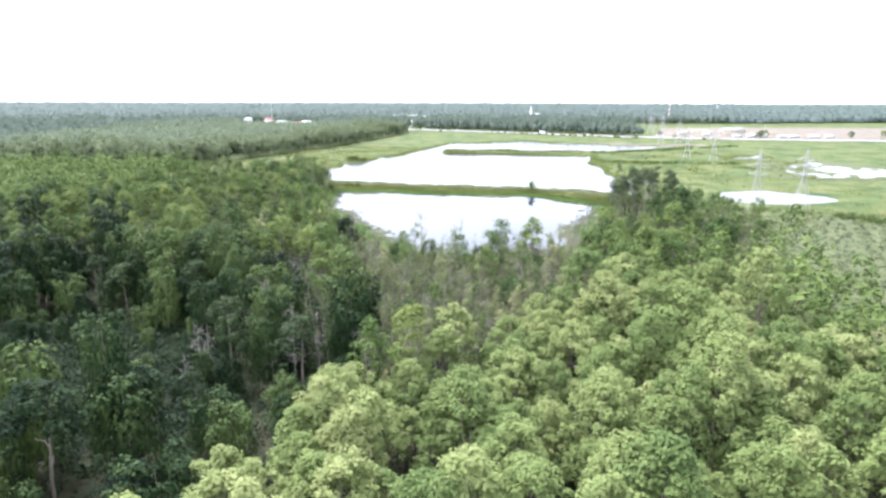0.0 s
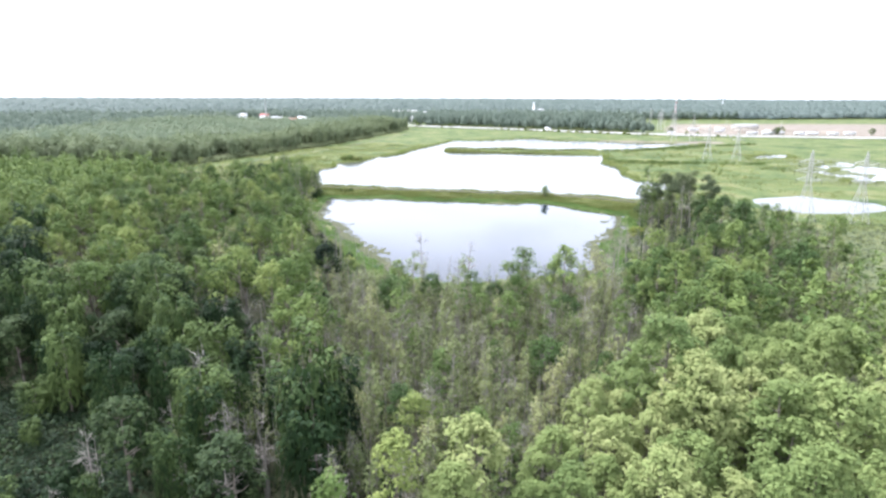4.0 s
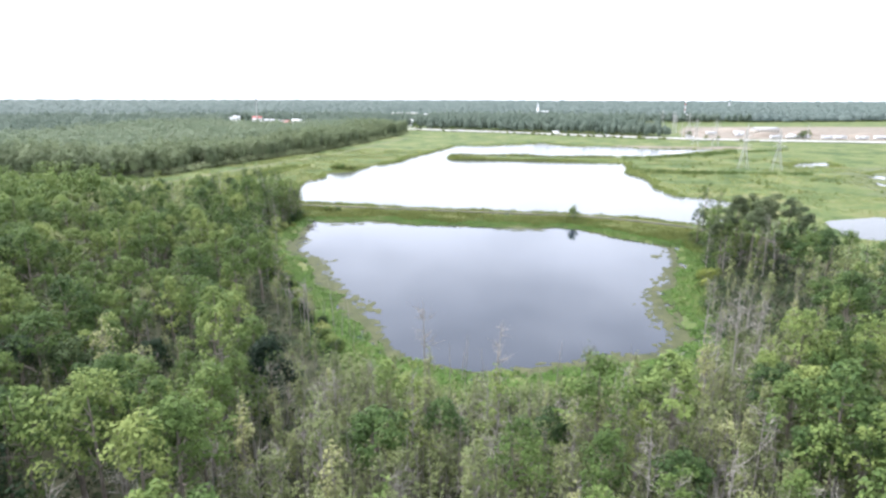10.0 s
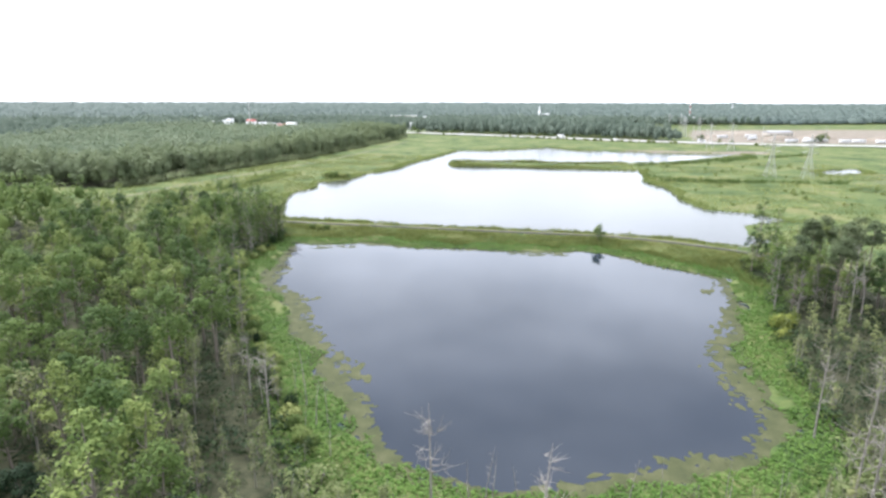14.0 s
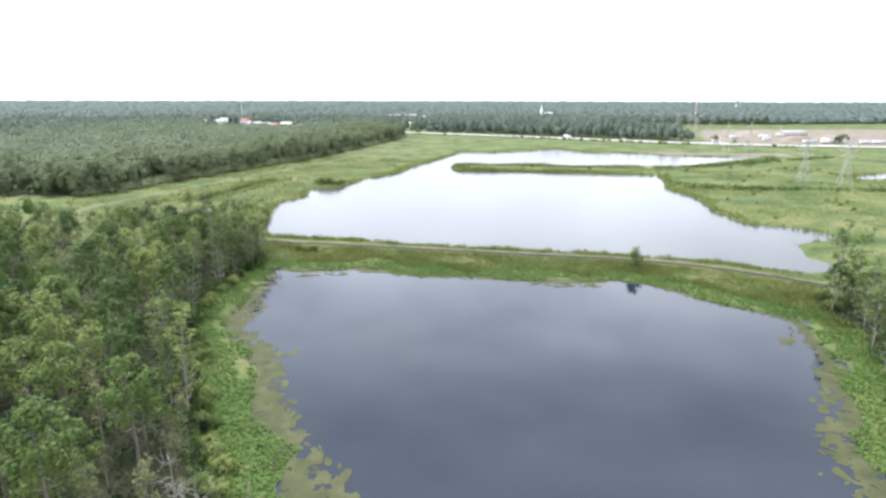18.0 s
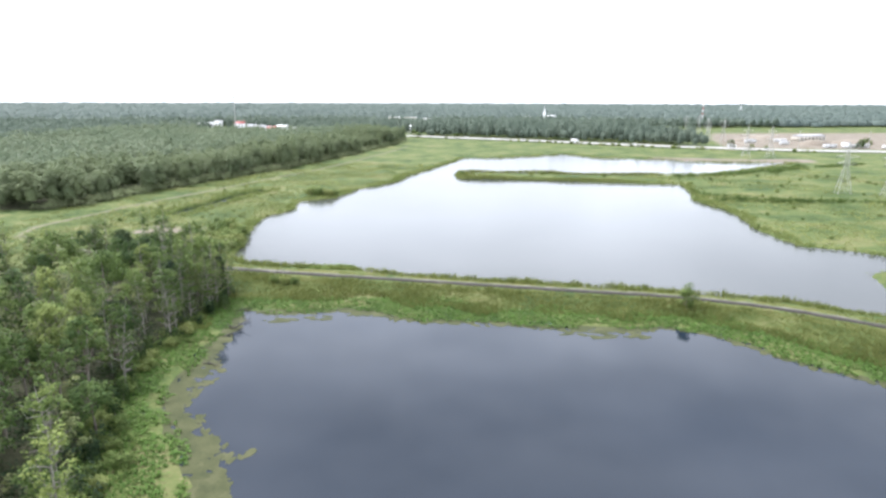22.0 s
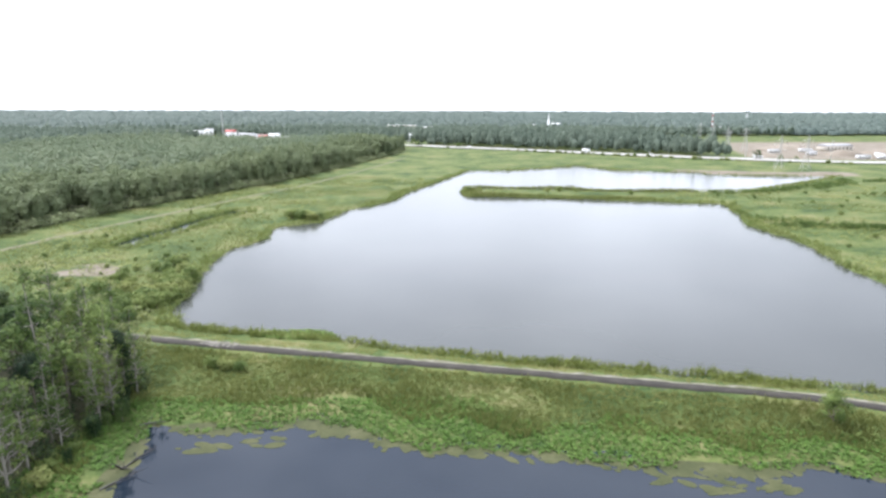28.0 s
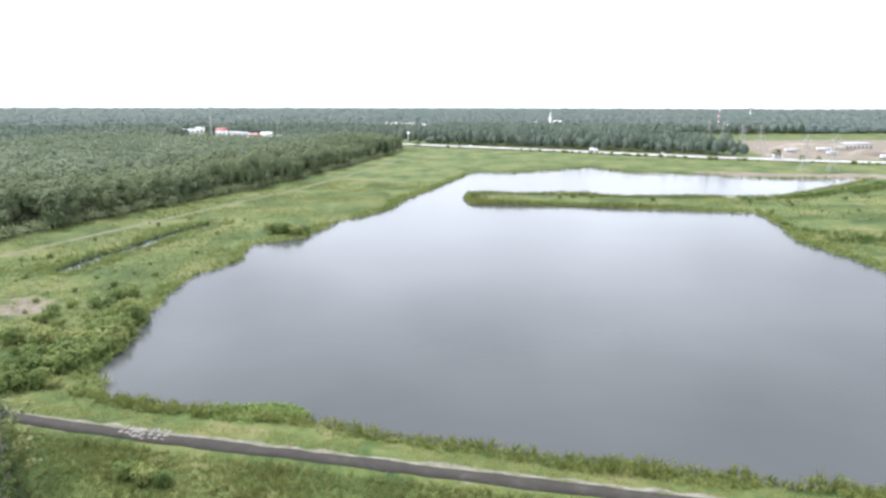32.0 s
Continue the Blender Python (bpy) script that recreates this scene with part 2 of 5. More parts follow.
M_TAN = surface("tan_cladding", [(0.3, (0.42, 0.38, 0.32)), (0.7, (0.56, 0.52, 0.45))], 0.1, 2, 0.8, 0.1)
M_ROOF = surface("grey_roofing", [(0.3, (0.30, 0.30, 0.31)), (0.7, (0.45, 0.45, 0.46))], 0.2, 3, 0.8, 0.2)
M_RED = surface("red_roofing", [(0.3, (0.33, 0.07, 0.06)), (0.7, (0.45, 0.12, 0.10))], 0.2, 3, 0.6, 0.1)
M_GLASS = surface("dark_glass", [(0.3, (0.03, 0.035, 0.04)), (0.7, (0.06, 0.065, 0.07))], 0.2, 2, 0.1, 0.0)
M_RUBBER = surface("tyre_rubber", [(0.3, (0.02, 0.02, 0.02)), (0.7, (0.035, 0.035, 0.035))], 2, 9, 0.9, 0.1)


# ---- mesh helpers ----
def quads(name, V, F, mat):
    """A mesh from arrays of vertices and four-cornered faces."""
    me = bpy.data.meshes.new(name)
    V, F = np.asarray(V, np.float32), np.asarray(F, np.int32)
    me.vertices.add(len(V))
    me.vertices.foreach_set("co", V.ravel())
    me.loops.add(F.size)
    me.loops.foreach_set("vertex_index", F.ravel())
    me.polygons.add(len(F))
    me.polygons.foreach_set("loop_start", np.arange(0, F.size, F.shape[1], dtype=np.int32))
    me.polygons.foreach_set("loop_total", np.full(len(F), F.shape[1], np.int32))
    me.update(calc_edges=True)
    me.materials.append(mat)
    return me


def join(pieces):
    V, F, k = [], [], 0
    for v, f in pieces:
        V.append(v), F.append(f + k)
        k += len(v)
    return np.concatenate(V), np.concatenate(F)


def unit(a):
    return a / (np.linalg.norm(a, axis=-1, keepdims=True) + 1e-9)


def cards(rng, C, N, length, width, fold=0.15, up=None):
    """One folded leaf spray at each centre C, facing along N; up gives the way its length points."""
    k = len(C)
    t = rng.normal(size=(k, 3)) if up is None else up + rng.normal(size=(k, 3)) * 0.25
    t = unit(t - N * (t * N).sum(-1, keepdims=True))
    b = np.cross(N, t)
    L = (length * rng.uniform(0.7, 1.3, k))[:, None] * 0.5
    W = (width * rng.uniform(0.7, 1.3, k))[:, None] * 0.5
    d = N * L * fold
    side = np.where(rng.uniform(size=(k, 1)) < 0.5, 1.0, -1.0)
    V = np.stack([C - t * L * 0.8 + b * W * 0.9, C - t * L * 0.7 - b * W * 0.9 + d, C + t * L * 1.1 + b * W * 0.5 * side - d * 0.5], 1).reshape(-1, 3)
    return V, np.arange(3 * k).reshape(-1, 3)


def tube(pts, radii, sides=6):
    """A bent, tapered limb through the points."""
    pts = np.asarray(pts, float)
    V, F = [], []
    for i, p in enumerate(pts):
        d = unit(pts[min(i + 1, len(pts) - 1)] - pts[max(i - 1, 0)])
        a = unit(np.cross(d, (0.31, 0.95, 0.05)))
        b = np.cross(d, a)
        ang = np.arange(sides) * 2 * np.pi / sides
        V.append(p + radii[i] * (np.cos(ang)[:, None] * a + np.sin(ang)[:, None] * b))
    for i in range(len(pts) - 1):
        for j in range(sides):
            F.append((i * sides + j, i * sides + (j + 1) % sides, (i + 1) * sides + (j + 1) % sides, (i + 1) * sides + j))
    return np.concatenate(V), np.array(F)


def box(x0, y0, z0, x1, y1, z1):
    V = np.array([(x, y, z) for z in (z0, z1) for y in (y0, y1) for x in (x0, x1)], float)
    return V, np.array([(0, 2, 3, 1), (4, 5, 7, 6), (0, 1, 5, 4), (2, 6, 7, 3), (0, 4, 6, 2), (1, 3, 7, 5)])


def part(name, vf, mat, parent=None, label=""):
    ob = new(name, quads(name, *vf, mat))
    if parent is not None:
        ob.parent = parent
    if label:
        ob["label"] = label
    return ob


def thing(name, label, category, group="", kind=""):
    return tagged(new(name), label, category, group, kind)


# ---- the plan ----
RIM_1 = [(-60, 345, 1), (-58, 329, 3), (-58.5, 319, 4), (-58.5, 308, 5), (-58, 298, 3), (-53, 289, 3), (-47, 281, 4.5), (-43, 270, 5.5), (-38.5, 254, 5),
         (-32, 247, 5), (-30, 236, 7), (-24, 226, 4), (-18, 214, 2.5), (-13, 205, 2), (-6, 201, 2), (2, 198, 1.5), (13, 198, 3), (28, 203, 4), (40, 206, 2),
         (50, 216, 4.5), (52.5, 230, 5), (55, 244, 5.5), (62, 256, 3.5), (67, 268, 5), (70, 277, 2), (73, 287, 2), (77, 298, 1.5), (71, 305, 1), (59, 317, 1),
         (52, 328, 1), (44, 333, 1), (32, 332, 3), (10, 334, 1.5), (-3, 336, 1), (-19, 339, 3), (-32, 347, 4), (-42, 342, 2.5)]   # the third: metres of algae
POND_1 = [p[:2] for p in RIM_1]
POND_2 = [(-71, 388), (-79, 400), (-80, 414), (-85, 432), (-87, 466), (-79, 486), (-83, 508), (-66, 520), (-58, 554), (-39, 584),
          (-31, 624), (-9, 692), (9, 752), (39, 756), (80, 778), (110, 801), (134, 757), (194, 746), (198, 728), (256, 715),
          (290, 719), (242, 681), (179, 634), (136, 631), (89, 633), (59, 642), (3, 645), (0, 625), (3, 603), (50, 598), (85, 590),
          (139, 578), (131, 541), (122, 515), (126, 480), (118, 445), (119, 413), (136, 402), (144, 385), (118, 378), (113, 359),
          (116, 347), (101, 338), (88, 346), (69, 356), (44, 361), (13, 368), (-22, 376), (-37, 381)]
POND_3 = [(154, 343), (149, 318), (160, 308), (180, 306), (198, 311), (211, 320), (212, 334), (200, 345), (186, 357), (168, 350)]
POND_4 = [(246, 410), (262, 424), (258, 452), (280, 470), (286, 510), (318, 530), (330, 480), (345, 450), (352, 420), (300, 408)]
POND_5 = [(265, 553), (262, 566), (279, 582), (306, 591), (300, 570), (288, 558)]
DITCH_LINE = [(-129.5, 472), (-127.8, 490), (-122.4, 504), (-118.8, 531), (-110.3, 551)]
DITCH = [(x + o, y) for o in (-3.2, 3.2) for x, y in DITCH_LINE[::1 if o < 0 else -1]]
PONDS = (POND_1, POND_2, POND_3, POND_4, POND_5, DITCH)
TRAIL = [(-165, 420), (-140, 403), (-108, 387), (-73, 377), (-57, 373.3), (-45, 370.8), (-29, 367.5), (-11, 363.7), (5, 360.3), (20, 357.2), (36, 354), (51, 351), (67, 345), (80, 337.5), (97, 324), (112, 304), (122, 285)]
TRACK = [(-165, 420), (-172, 440), (-166, 462), (-157, 492), (-148, 520), (-138, 548), (-120, 595), (-92, 680), (-70, 770), (-48, 880)]
HIGHWAY = [(-330, 1235), (-180, 1150), (-60, 1085), (67, 1004), (177, 935), (265, 872), (377, 828), (526, 800), (760, 775), (1200, 740)]
FRONT = [(-460, -60), (110, -60), (84, 60), (84, 105), (94, 150), (108, 205), (116, 262), (104, 296), (94, 318), (86, 312), (83, 296),
         (80, 280), (70, 262), (63, 245), (56, 222), (50, 205), (40, 194), (20, 189), (0, 189), (-17, 196), (-28, 212), (-36, 234),
         (-50, 260), (-63, 288), (-68, 312), (-65, 340), (-65, 358), (-78, 373), (-130, 374), (-190, 392), (-460, 430)]
BACK = [(-192, 478), (-178, 500), (-169, 542), (-152, 584), (-120, 676), (-95, 775), (-64, 920), (-56, 990), (-90, 1060), (-330, 1205), (-900, 1500), (-3000, 1500), (-3000, 478)]
SITE = [(300, 882), (560, 830), (1100, 800), (1200, 1150), (700, 1230), (420, 1200), (350, 1040)]


def inside(poly, X, Y):
    r = np.zeros(X.shape, bool)
    for (x0, y0), (x1, y1) in zip(poly, poly[1:] + poly[:1]):
        if y0 != y1:
            r ^= ((Y < y0) != (Y < y1)) & (X < x0 + (Y - y0) * (x1 - x0) / (y1 - y0))
    return r


def line_dist(line, X, Y):
    best = np.full(X.shape, 1e9)
    for (x0, y0), (x1, y1) in zip(line, line[1:]):
        dx, dy = x1 - x0, y1 - y0
        s = np.clip(((X - x0) * dx + (Y - y0) * dy) / (dx * dx + dy * dy), 0, 1)
        best = np.minimum(best, np.hypot(X - x0 - s * dx, Y - y0 - s * dy))
    return best


def outside_of(poly, X, Y):
    """Metres from the outline, negative inside."""
    d = line_dist(poly + poly[:1], X, Y)
    return np.where(inside(poly, X, Y), -d, d)


@functools.lru_cache(None)
def table(seed):
    return np.random.RandomState(seed).uniform(-1, 1, (256, 256))


def patches(X, Y, size, seed):
    """Smooth noise from -1 to 1 with patches of the given size."""
    tab = table(seed)
    x, y = np.asarray(X) / size, np.asarray(Y) / size
    i, j = np.floor(x).astype(int), np.floor(y).astype(int)
    u, v = x - i, y - j
    u, v = u * u * (3 - 2 * u), v * v * (3 - 2 * v)
    t = lambda a, b: tab[a % 256, b % 256]
    return (t(i, j) * (1 - u) + t(i + 1, j) * u) * (1 - v) + (t(i, j + 1) * (1 - u) + t(i + 1, j + 1) * u) * v


def shore(X, Y):
    """Metres from the nearest water's edge, negative in the water."""
    d = np.full(np.shape(X), 400.0)
    for p in PONDS:
        xs, ys = [q[0] for q in p], [q[1] for q in p]
        near = (X > min(xs) - 60) & (X < max(xs) + 60) & (Y > min(ys) - 60) & (Y < max(ys) + 60)
        if near.any():
            d[near] = np.minimum(d[near], outside_of(p, X[near], Y[near]))
    return d


def step(v, a, b):
    s = np.clip((v - a) / (b - a), 0, 1)
    return s * s * (3 - 2 * s)


def height(X, Y):
    X, Y = np.atleast_1d(np.asarray(X, float)), np.atleast_1d(np.asarray(Y, float))
    d = shore(X, Y)
    wob = patches(X, Y, 7, 1) * 1.5 + patches(X, Y, 2.6, 2) * 0.8
    e = d + wob * step(d, -40, -1) * (1 - step(d, 6, 20))
    e = e + 34 * (patches(X, Y, 10, 4) + 0.6 * patches(X, Y, 4.5, 6) + 0.05) * (1 - step(np.hypot((X - 300) / 62, (Y - 468) / 66), 0.75, 1.0))
    e = e - 3.2 * (1 - step(line_dist(DITCH_LINE, X, Y), 1.0, 3.2))
    h = np.where(e < 0, np.maximum(e * 0.3, -1.5), np.minimum(e * 0.14, 0.5))
    h = h + (0.35 + 0.3 * patches(X, Y, 38, 3)) * step(d, 6, 30)
    t = line_dist(TRAIL, X, Y)
    h = np.where(t < 6.5, np.maximum(h, 1.25 * (1 - step(t, 2.6, 6.5)) - 0.02), h) + 0.4 * (1 - step(t, 6, 16)) * step(d, 2, 8) * step(t, 2.5, 6)
    r = np.hypot(X, Y - 150)
    return h + 23 * np.clip((r - 1300) / 3500, 0, 1) + step(r, 500, 900) * 0.4 * step(d, 3, 12)


def ground_z(x, y):
    return float(height(x, y)[0])


def in_forest(X, Y):
    return inside(FRONT, X, Y)


def spaced(lo, hi, fine, grow):
    """Grid lines: even steps between lo and hi, growing ever wider beyond to the horizon."""
    a = list(np.arange(lo, hi + 0.1, fine))
    s, far = fine, a[-1]
    while far < 4900:
        s *= grow
        far += s
        a.append(far)
    s, far = fine, a[0]
    while far > -4900:
        s *= grow
        far -= s
        a.insert(0, far)
    return np.array(a)


gx = spaced(-190, 345, 1.9, 1.14)
gy = spaced(180, 400, 1.6, 1.035)
GX, GY = np.meshgrid(gx, gy)
GZ = height(GX.ravel(), GY.ravel())
nx, ny = len(gx), len(gy)
idx = np.arange(nx * ny).reshape(ny, nx)
GF = np.stack([idx[:-1, :-1], idx[:-1, 1:], idx[1:, 1:], idx[1:, :-1]], -1).reshape(-1, 4)
ground = tagged(new("ground", quads("ground", np.stack([GX.ravel(), GY.ravel(), GZ], -1), GF, M_GROUND)),
                "flat wetland meadow of rough yellow-green grass", "ground", kind="structure")
ground.data.polygons.foreach_set("use_smooth", np.ones(len(GF), bool))
X, Y = GX.ravel(), GY.ravel()
zone = np.zeros((len(X), 4), np.float32)
bank = line_dist([(190, 750), (215, 742), (258, 728), (300, 735)], X, Y)
zone[:, 0] = np.maximum.reduce([1 - step(outside_of(SITE, X, Y), -25, 15), 0.5 * (1 - step(line_dist(TRACK, X, Y), 0.5, 4.5)),
                                1 - step(bank, 7, 24), 0.8 * (1 - step(np.hypot((X + 117) / 1.9, Y - 436) + 4 * patches(X, Y, 6, 9), 3, 12)), 0.4 * (1 - step(np.abs(line_dist(TRAIL, X, Y)), 1, 3.5))])
zone[:, 1] = np.maximum(1 - step(np.hypot((X - 150) / 0.9, Y - 190), 60, 100), 0.8 * (1 - step(outside_of(POND_4, X, Y), 5, 45)))
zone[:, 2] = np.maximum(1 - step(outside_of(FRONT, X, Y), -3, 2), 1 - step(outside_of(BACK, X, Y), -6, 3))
zone[:, 3] = 1
layer = ground.data.color_attributes.new("zone", "FLOAT_COLOR", "POINT")
layer.data.foreach_set("color", zone.ravel())


def hull(points):
    """The outline of a stretched string round the points, anticlockwise."""
    p = sorted(set(points))
    turn = lambda a, b, c: (b[0] - a[0]) * (c[1] - a[1]) - (b[1] - a[1]) * (c[0] - a[0])
    out = []
    for run in (p, p[::-1]):
        half = []
        for q in run:
            while len(half) > 1 and turn(half[-2], half[-1], q) <= 0:
                half.pop()
            half.append(q)
        out += half[:-1]
    return out


def pond(name, outline, label, mat, grow=4.0):
    """A sheet of still water at level 0 that runs on under its banks and capes."""
    c = np.array(hull(outline), float)
    c = c + unit(c - c.mean(0)) * grow
    ring = np.c_[c, np.zeros(len(c))]
    me = bpy.data.meshes.new(name)
    me.from_pydata([tuple(v) for v in ring], [], [tuple(range(len(ring)))])
    me.materials.append(mat)
    return tagged(new(name, me), label, "pond", kind="structure")


pond("water_1", POND_1, "dark still pond fringed with floating plants", M_WATER)
pond("water_2", POND_2, "large grey pond reflecting a bright sky", M_MURKY)
pond("water_3", POND_3, "small bright pond in the meadow", M_MURKY)
pond("water_4", POND_4, "shallow marsh pool broken by mud and grass", M_MURKY)
pond("water_5", POND_5, "small pool in the marsh grass", M_MURKY)
pond("water_6", DITCH, "narrow dark drainage ditch in the meadow", M_WATER, 1.0)


def along(line, gap):
    """Points at even steps along a line, with the way across it."""
    p = np.array(line, float)
    for _ in range(3):                       # rounds the corners
        q = np.empty((2 * len(p), 2))
        q[0::2], q[1::2] = p, p
        q[1:-1:2] = 0.75 * p[:-1] + 0.25 * p[1:]
        q[2::2] = 0.25 * p[:-1] + 0.75 * p[1:]
        p = q
    s = np.r_[0, np.cumsum(np.hypot(*np.diff(p, axis=0).T))]
    at = np.arange(0, s[-1], gap)
    q = np.stack([np.interp(at, s, p[:, 0]), np.interp(at, s, p[:, 1])], -1)
    d = unit(np.gradient(q, axis=0))
    return q, np.stack([-d[:, 1], d[:, 0]], -1)


def ribbon(name, line, left, right, lift, mat, label, rag=0.0, gap=2.0, seed=5, level=None, category="path"):
    """A strip laid on the ground between two offsets from a line, with a thickness of lift."""
    q, n = along(line, gap)
    k = len(q)
    at = np.arange(k) * gap
    a = q + n * (left + rag * patches(at, at * 0, 3.1, seed))[:, None]
    b = q + n * (right + rag * patches(at, at * 0 + 50, 2.7, seed + 1))[:, None]
    m = (a + b) / 2
    rows = []
    for e, drop in ((a, -0.25), (a, 0), (m, 0.03), (b, 0), (b, -0.25)):
        z = (height(e[:, 0], e[:, 1]) if level is None else np.full(k, level)) + lift + drop
        rows.append(np.c_[e, z])
    V = np.stack(rows, 1).reshape(-1, 3)
    F = [(i * 5 + j, i * 5 + j + 1, (i + 1) * 5 + j + 1, (i + 1) * 5 + j) for i in range(k - 1) for j in range(4)]
    me = quads(name, V, np.array(F), mat)
    return tagged(new(name, me), label, category, kind="structure")


ribbon("gravel_shoulder", TRAIL, 1.0, 2.1, 0.06, M_GRAVEL, "pale gravel verge beside the asphalt trail", 0.7, 0.8)
ribbon("trail", TRAIL[2:], -1.2, 1.2, 0.10, M_ASPHALT, "narrow worn asphalt trail along the dam", 0.28, 1.0)
ribbon("gravel_track", TRACK, -1.0, 1.0, 0.05, M_TRACK, "overgrown gravel track beside the woods", 0.5, 2.5)
ribbon("road_1", HIGHWAY, -11.5, -2.5, 1.1, M_CONCRETE, "pale concrete highway carriageway", 0, 12, category="road")
ribbon("road_2", HIGHWAY, 2.5, 11.5, 1.1, M_CONCRETE, "pale concrete highway carriageway", 0, 12, category="road")


# ---- trees ----
def trunk_limbs(rng, h, r, limbs, spread, low=0.45, lean=0.5, sides=6):
    """A tapered, slightly bent trunk with rising limbs."""
    bend = rng.normal(size=2) * lean
    top = np.array([bend[0], bend[1], h])
    stem = [(0, 0, -0.4), (bend[0] * 0.15, bend[1] * 0.1, h * 0.35), (bend[0] * 0.5, bend[1] * 0.6, h * 0.7), top]
    out = [tube(stem, [r, r * 0.75, r * 0.45, r * 0.12], sides)]
    tips = []
    for _ in range(limbs):
        f = rng.uniform(low, 0.92)
        base = np.array([bend[0] * f * 0.7, bend[1] * f * 0.7, h * f])
        a = rng.uniform(0, 2 * np.pi)
        reach = spread * rng.uniform(0.5, 1.0) * (1.25 - f * 0.6)
        tip = base + (np.cos(a) * reach, np.sin(a) * reach, reach * rng.uniform(0.25, 0.8))
        mid = (base + tip) / 2 + (0, 0, -0.1 * reach) + rng.normal(size=3) * 0.15 * reach
        w = r * (1 - f) * 0.6 + 0.03
        out.append(tube([base, mid, tip], [w, w * 0.65, w * 0.2], 4))
        tips.append(tip)
    return join(out), np.array(tips)


def ball_leaves(rng, centres, radii, per, length, width, droop=0.0, squash=0.8):
    """Leaf sprays over the outer side of many small clumps, facing out from clump and crown."""
    centres = np.asarray(centres, float)
    heart = centres.mean(0) - (0, 0, 0.5 * np.ptp(centres[:, 2]) + 0.3)
    C, N = [], []
    for c, r in zip(centres, radii):
        k = max(4, int(per * r * r))
        d = unit(rng.normal(size=(k, 3)) + (0, 0, 0.45))
        p = c + d * r * rng.uniform(0.72, 1.08, (k, 1)) * (1, 1, squash)
        C.append(p)
        N.append(unit(d * 0.8 + unit(p - heart) * 0.7 + rng.normal(size=(k, 3)) * 0.28 + (0, 0, 0.15)))
    C, N = np.concatenate(C), np.concatenate(N)
    return cards(rng, C, N, length, width, 0.2)


def broad_crown(rng, h, w, depth, clumps, per, leaf, lump=0.27):
    """A domed crown of many clumps over an uneven outline."""
    lob = rng.uniform(0.8, 1.2, 7)
    cs, rs = [], []
    for i in range(clumps):
        a, u = rng.uniform(0, 2 * np.pi), rng.uniform(0, 1) ** 0.6
        rim = w * (0.78 + 0.22 * np.sin(a * 3 + lob[0] * 9)) * lob[int(a * 7 / 6.2832) % 7]
        z = h - depth * (1 - np.sqrt(max(0.0, 1 - (u * 0.98) ** 2))) - rng.uniform(0, 0.12) * depth
        if rng.uniform() < 0.3:
            z -= rng.uniform(0.1, 0.6) * depth
            u = min(1.0, u + 0.25)
        cs.append((np.cos(a) * rim * u, np.sin(a) * rim * u, z - 0.5))
        rs.append(rng.uniform(0.65, 1.2) * w * lump)
    return ball_leaves(rng, cs, rs, per, leaf, leaf * 0.7)


def swamp_crown(rng, h, w, tips, per, leaf):
    """A thin, narrow crown of small tufts on the limbs, with gaps."""
    cs, rs = [], []
    for t in tips:
        cs.append(t), rs.append(rng.uniform(0.32, 0.66))
        if rng.uniform() < 0.5:
            cs.append(t * (0.6, 0.6, 1) + rng.normal(size=3) * 0.3), rs.append(rng.uniform(0.3, 0.5))
    for i in range(6):
        cs.append(np.array([0, 0, h + 0.3 - i * 0.8]) + rng.normal(size=3) * (0.18, 0.18, 0.2)), rs.append(0.28 + 0.08 * i)
    return ball_leaves(rng, cs, rs, per, leaf, leaf * 0.6, squash=1.35)


def hanging_moss(rng, tips, many, length):
    C = tips[rng.randint(0, len(tips), many)] * (0.85, 0.85, 1) + rng.normal(size=(many, 3)) * (0.5, 0.5, 0.4)
    C[:, 2] -= length * 0.4
    a = rng.uniform(0, 2 * np.pi, many)
    N = np.stack([np.cos(a), np.sin(a), 0 * a], -1)
    return cards(rng, C, N, length, 0.16, 0.05, up=np.array([0, 0, -1.0]))


def vine_crown(rng, h, w, per, leaf):
    """A tree drowned in vines: heaped clumps on top and curtains that hang to near the ground."""
    cs, rs = [], []
    for i in range(46):
        f = rng.uniform(0, 1) ** 0.85
        a = rng.uniform(0, 2 * np.pi)
        rr = w * (0.35 + 0.65 * np.sin(np.pi * min(1, 1.15 - f)) ** 0.7) * rng.uniform(0.55, 1.0)
        cs.append((np.cos(a) * rr, np.sin(a) * rr, h * (0.18 + 0.8 * f)))
        rs.append(rng.uniform(0.6, 1.25) * w * 0.27)
    heap = ball_leaves(rng, cs, rs, per, leaf, leaf * 0.8)
    k = 620
    a, f = rng.uniform(0, 2 * np.pi, k), rng.uniform(0.15, 0.85, k)
    rr = w * rng.uniform(0.75, 1.02, k) * (1.15 - 0.45 * f)
    C = np.stack([np.cos(a) * rr, np.sin(a) * rr, h * f], -1)
    N = np.stack([np.cos(a), np.sin(a), 0 * a + 0.25], -1)
    return join([heap, cards(rng, C, unit(N), 1.5, 0.4, 0.1, up=np.array([0, 0, -1.0]))])


def pine_crown(rng, h, w, tips, per, leaf):
    cs = [t + rng.normal(size=3) * 0.25 for t in tips for _ in (0, 1)]
    cs += [np.array([0, 0, h]) + rng.normal(size=3) * (0.8, 0.8, 0.4) for _ in range(5)]
    rs = rng.uniform(0.9, 1.6, len(cs))
    return ball_leaves(rng, cs, rs, per, leaf, leaf * 0.35, squash=0.55)


KINDS = {}


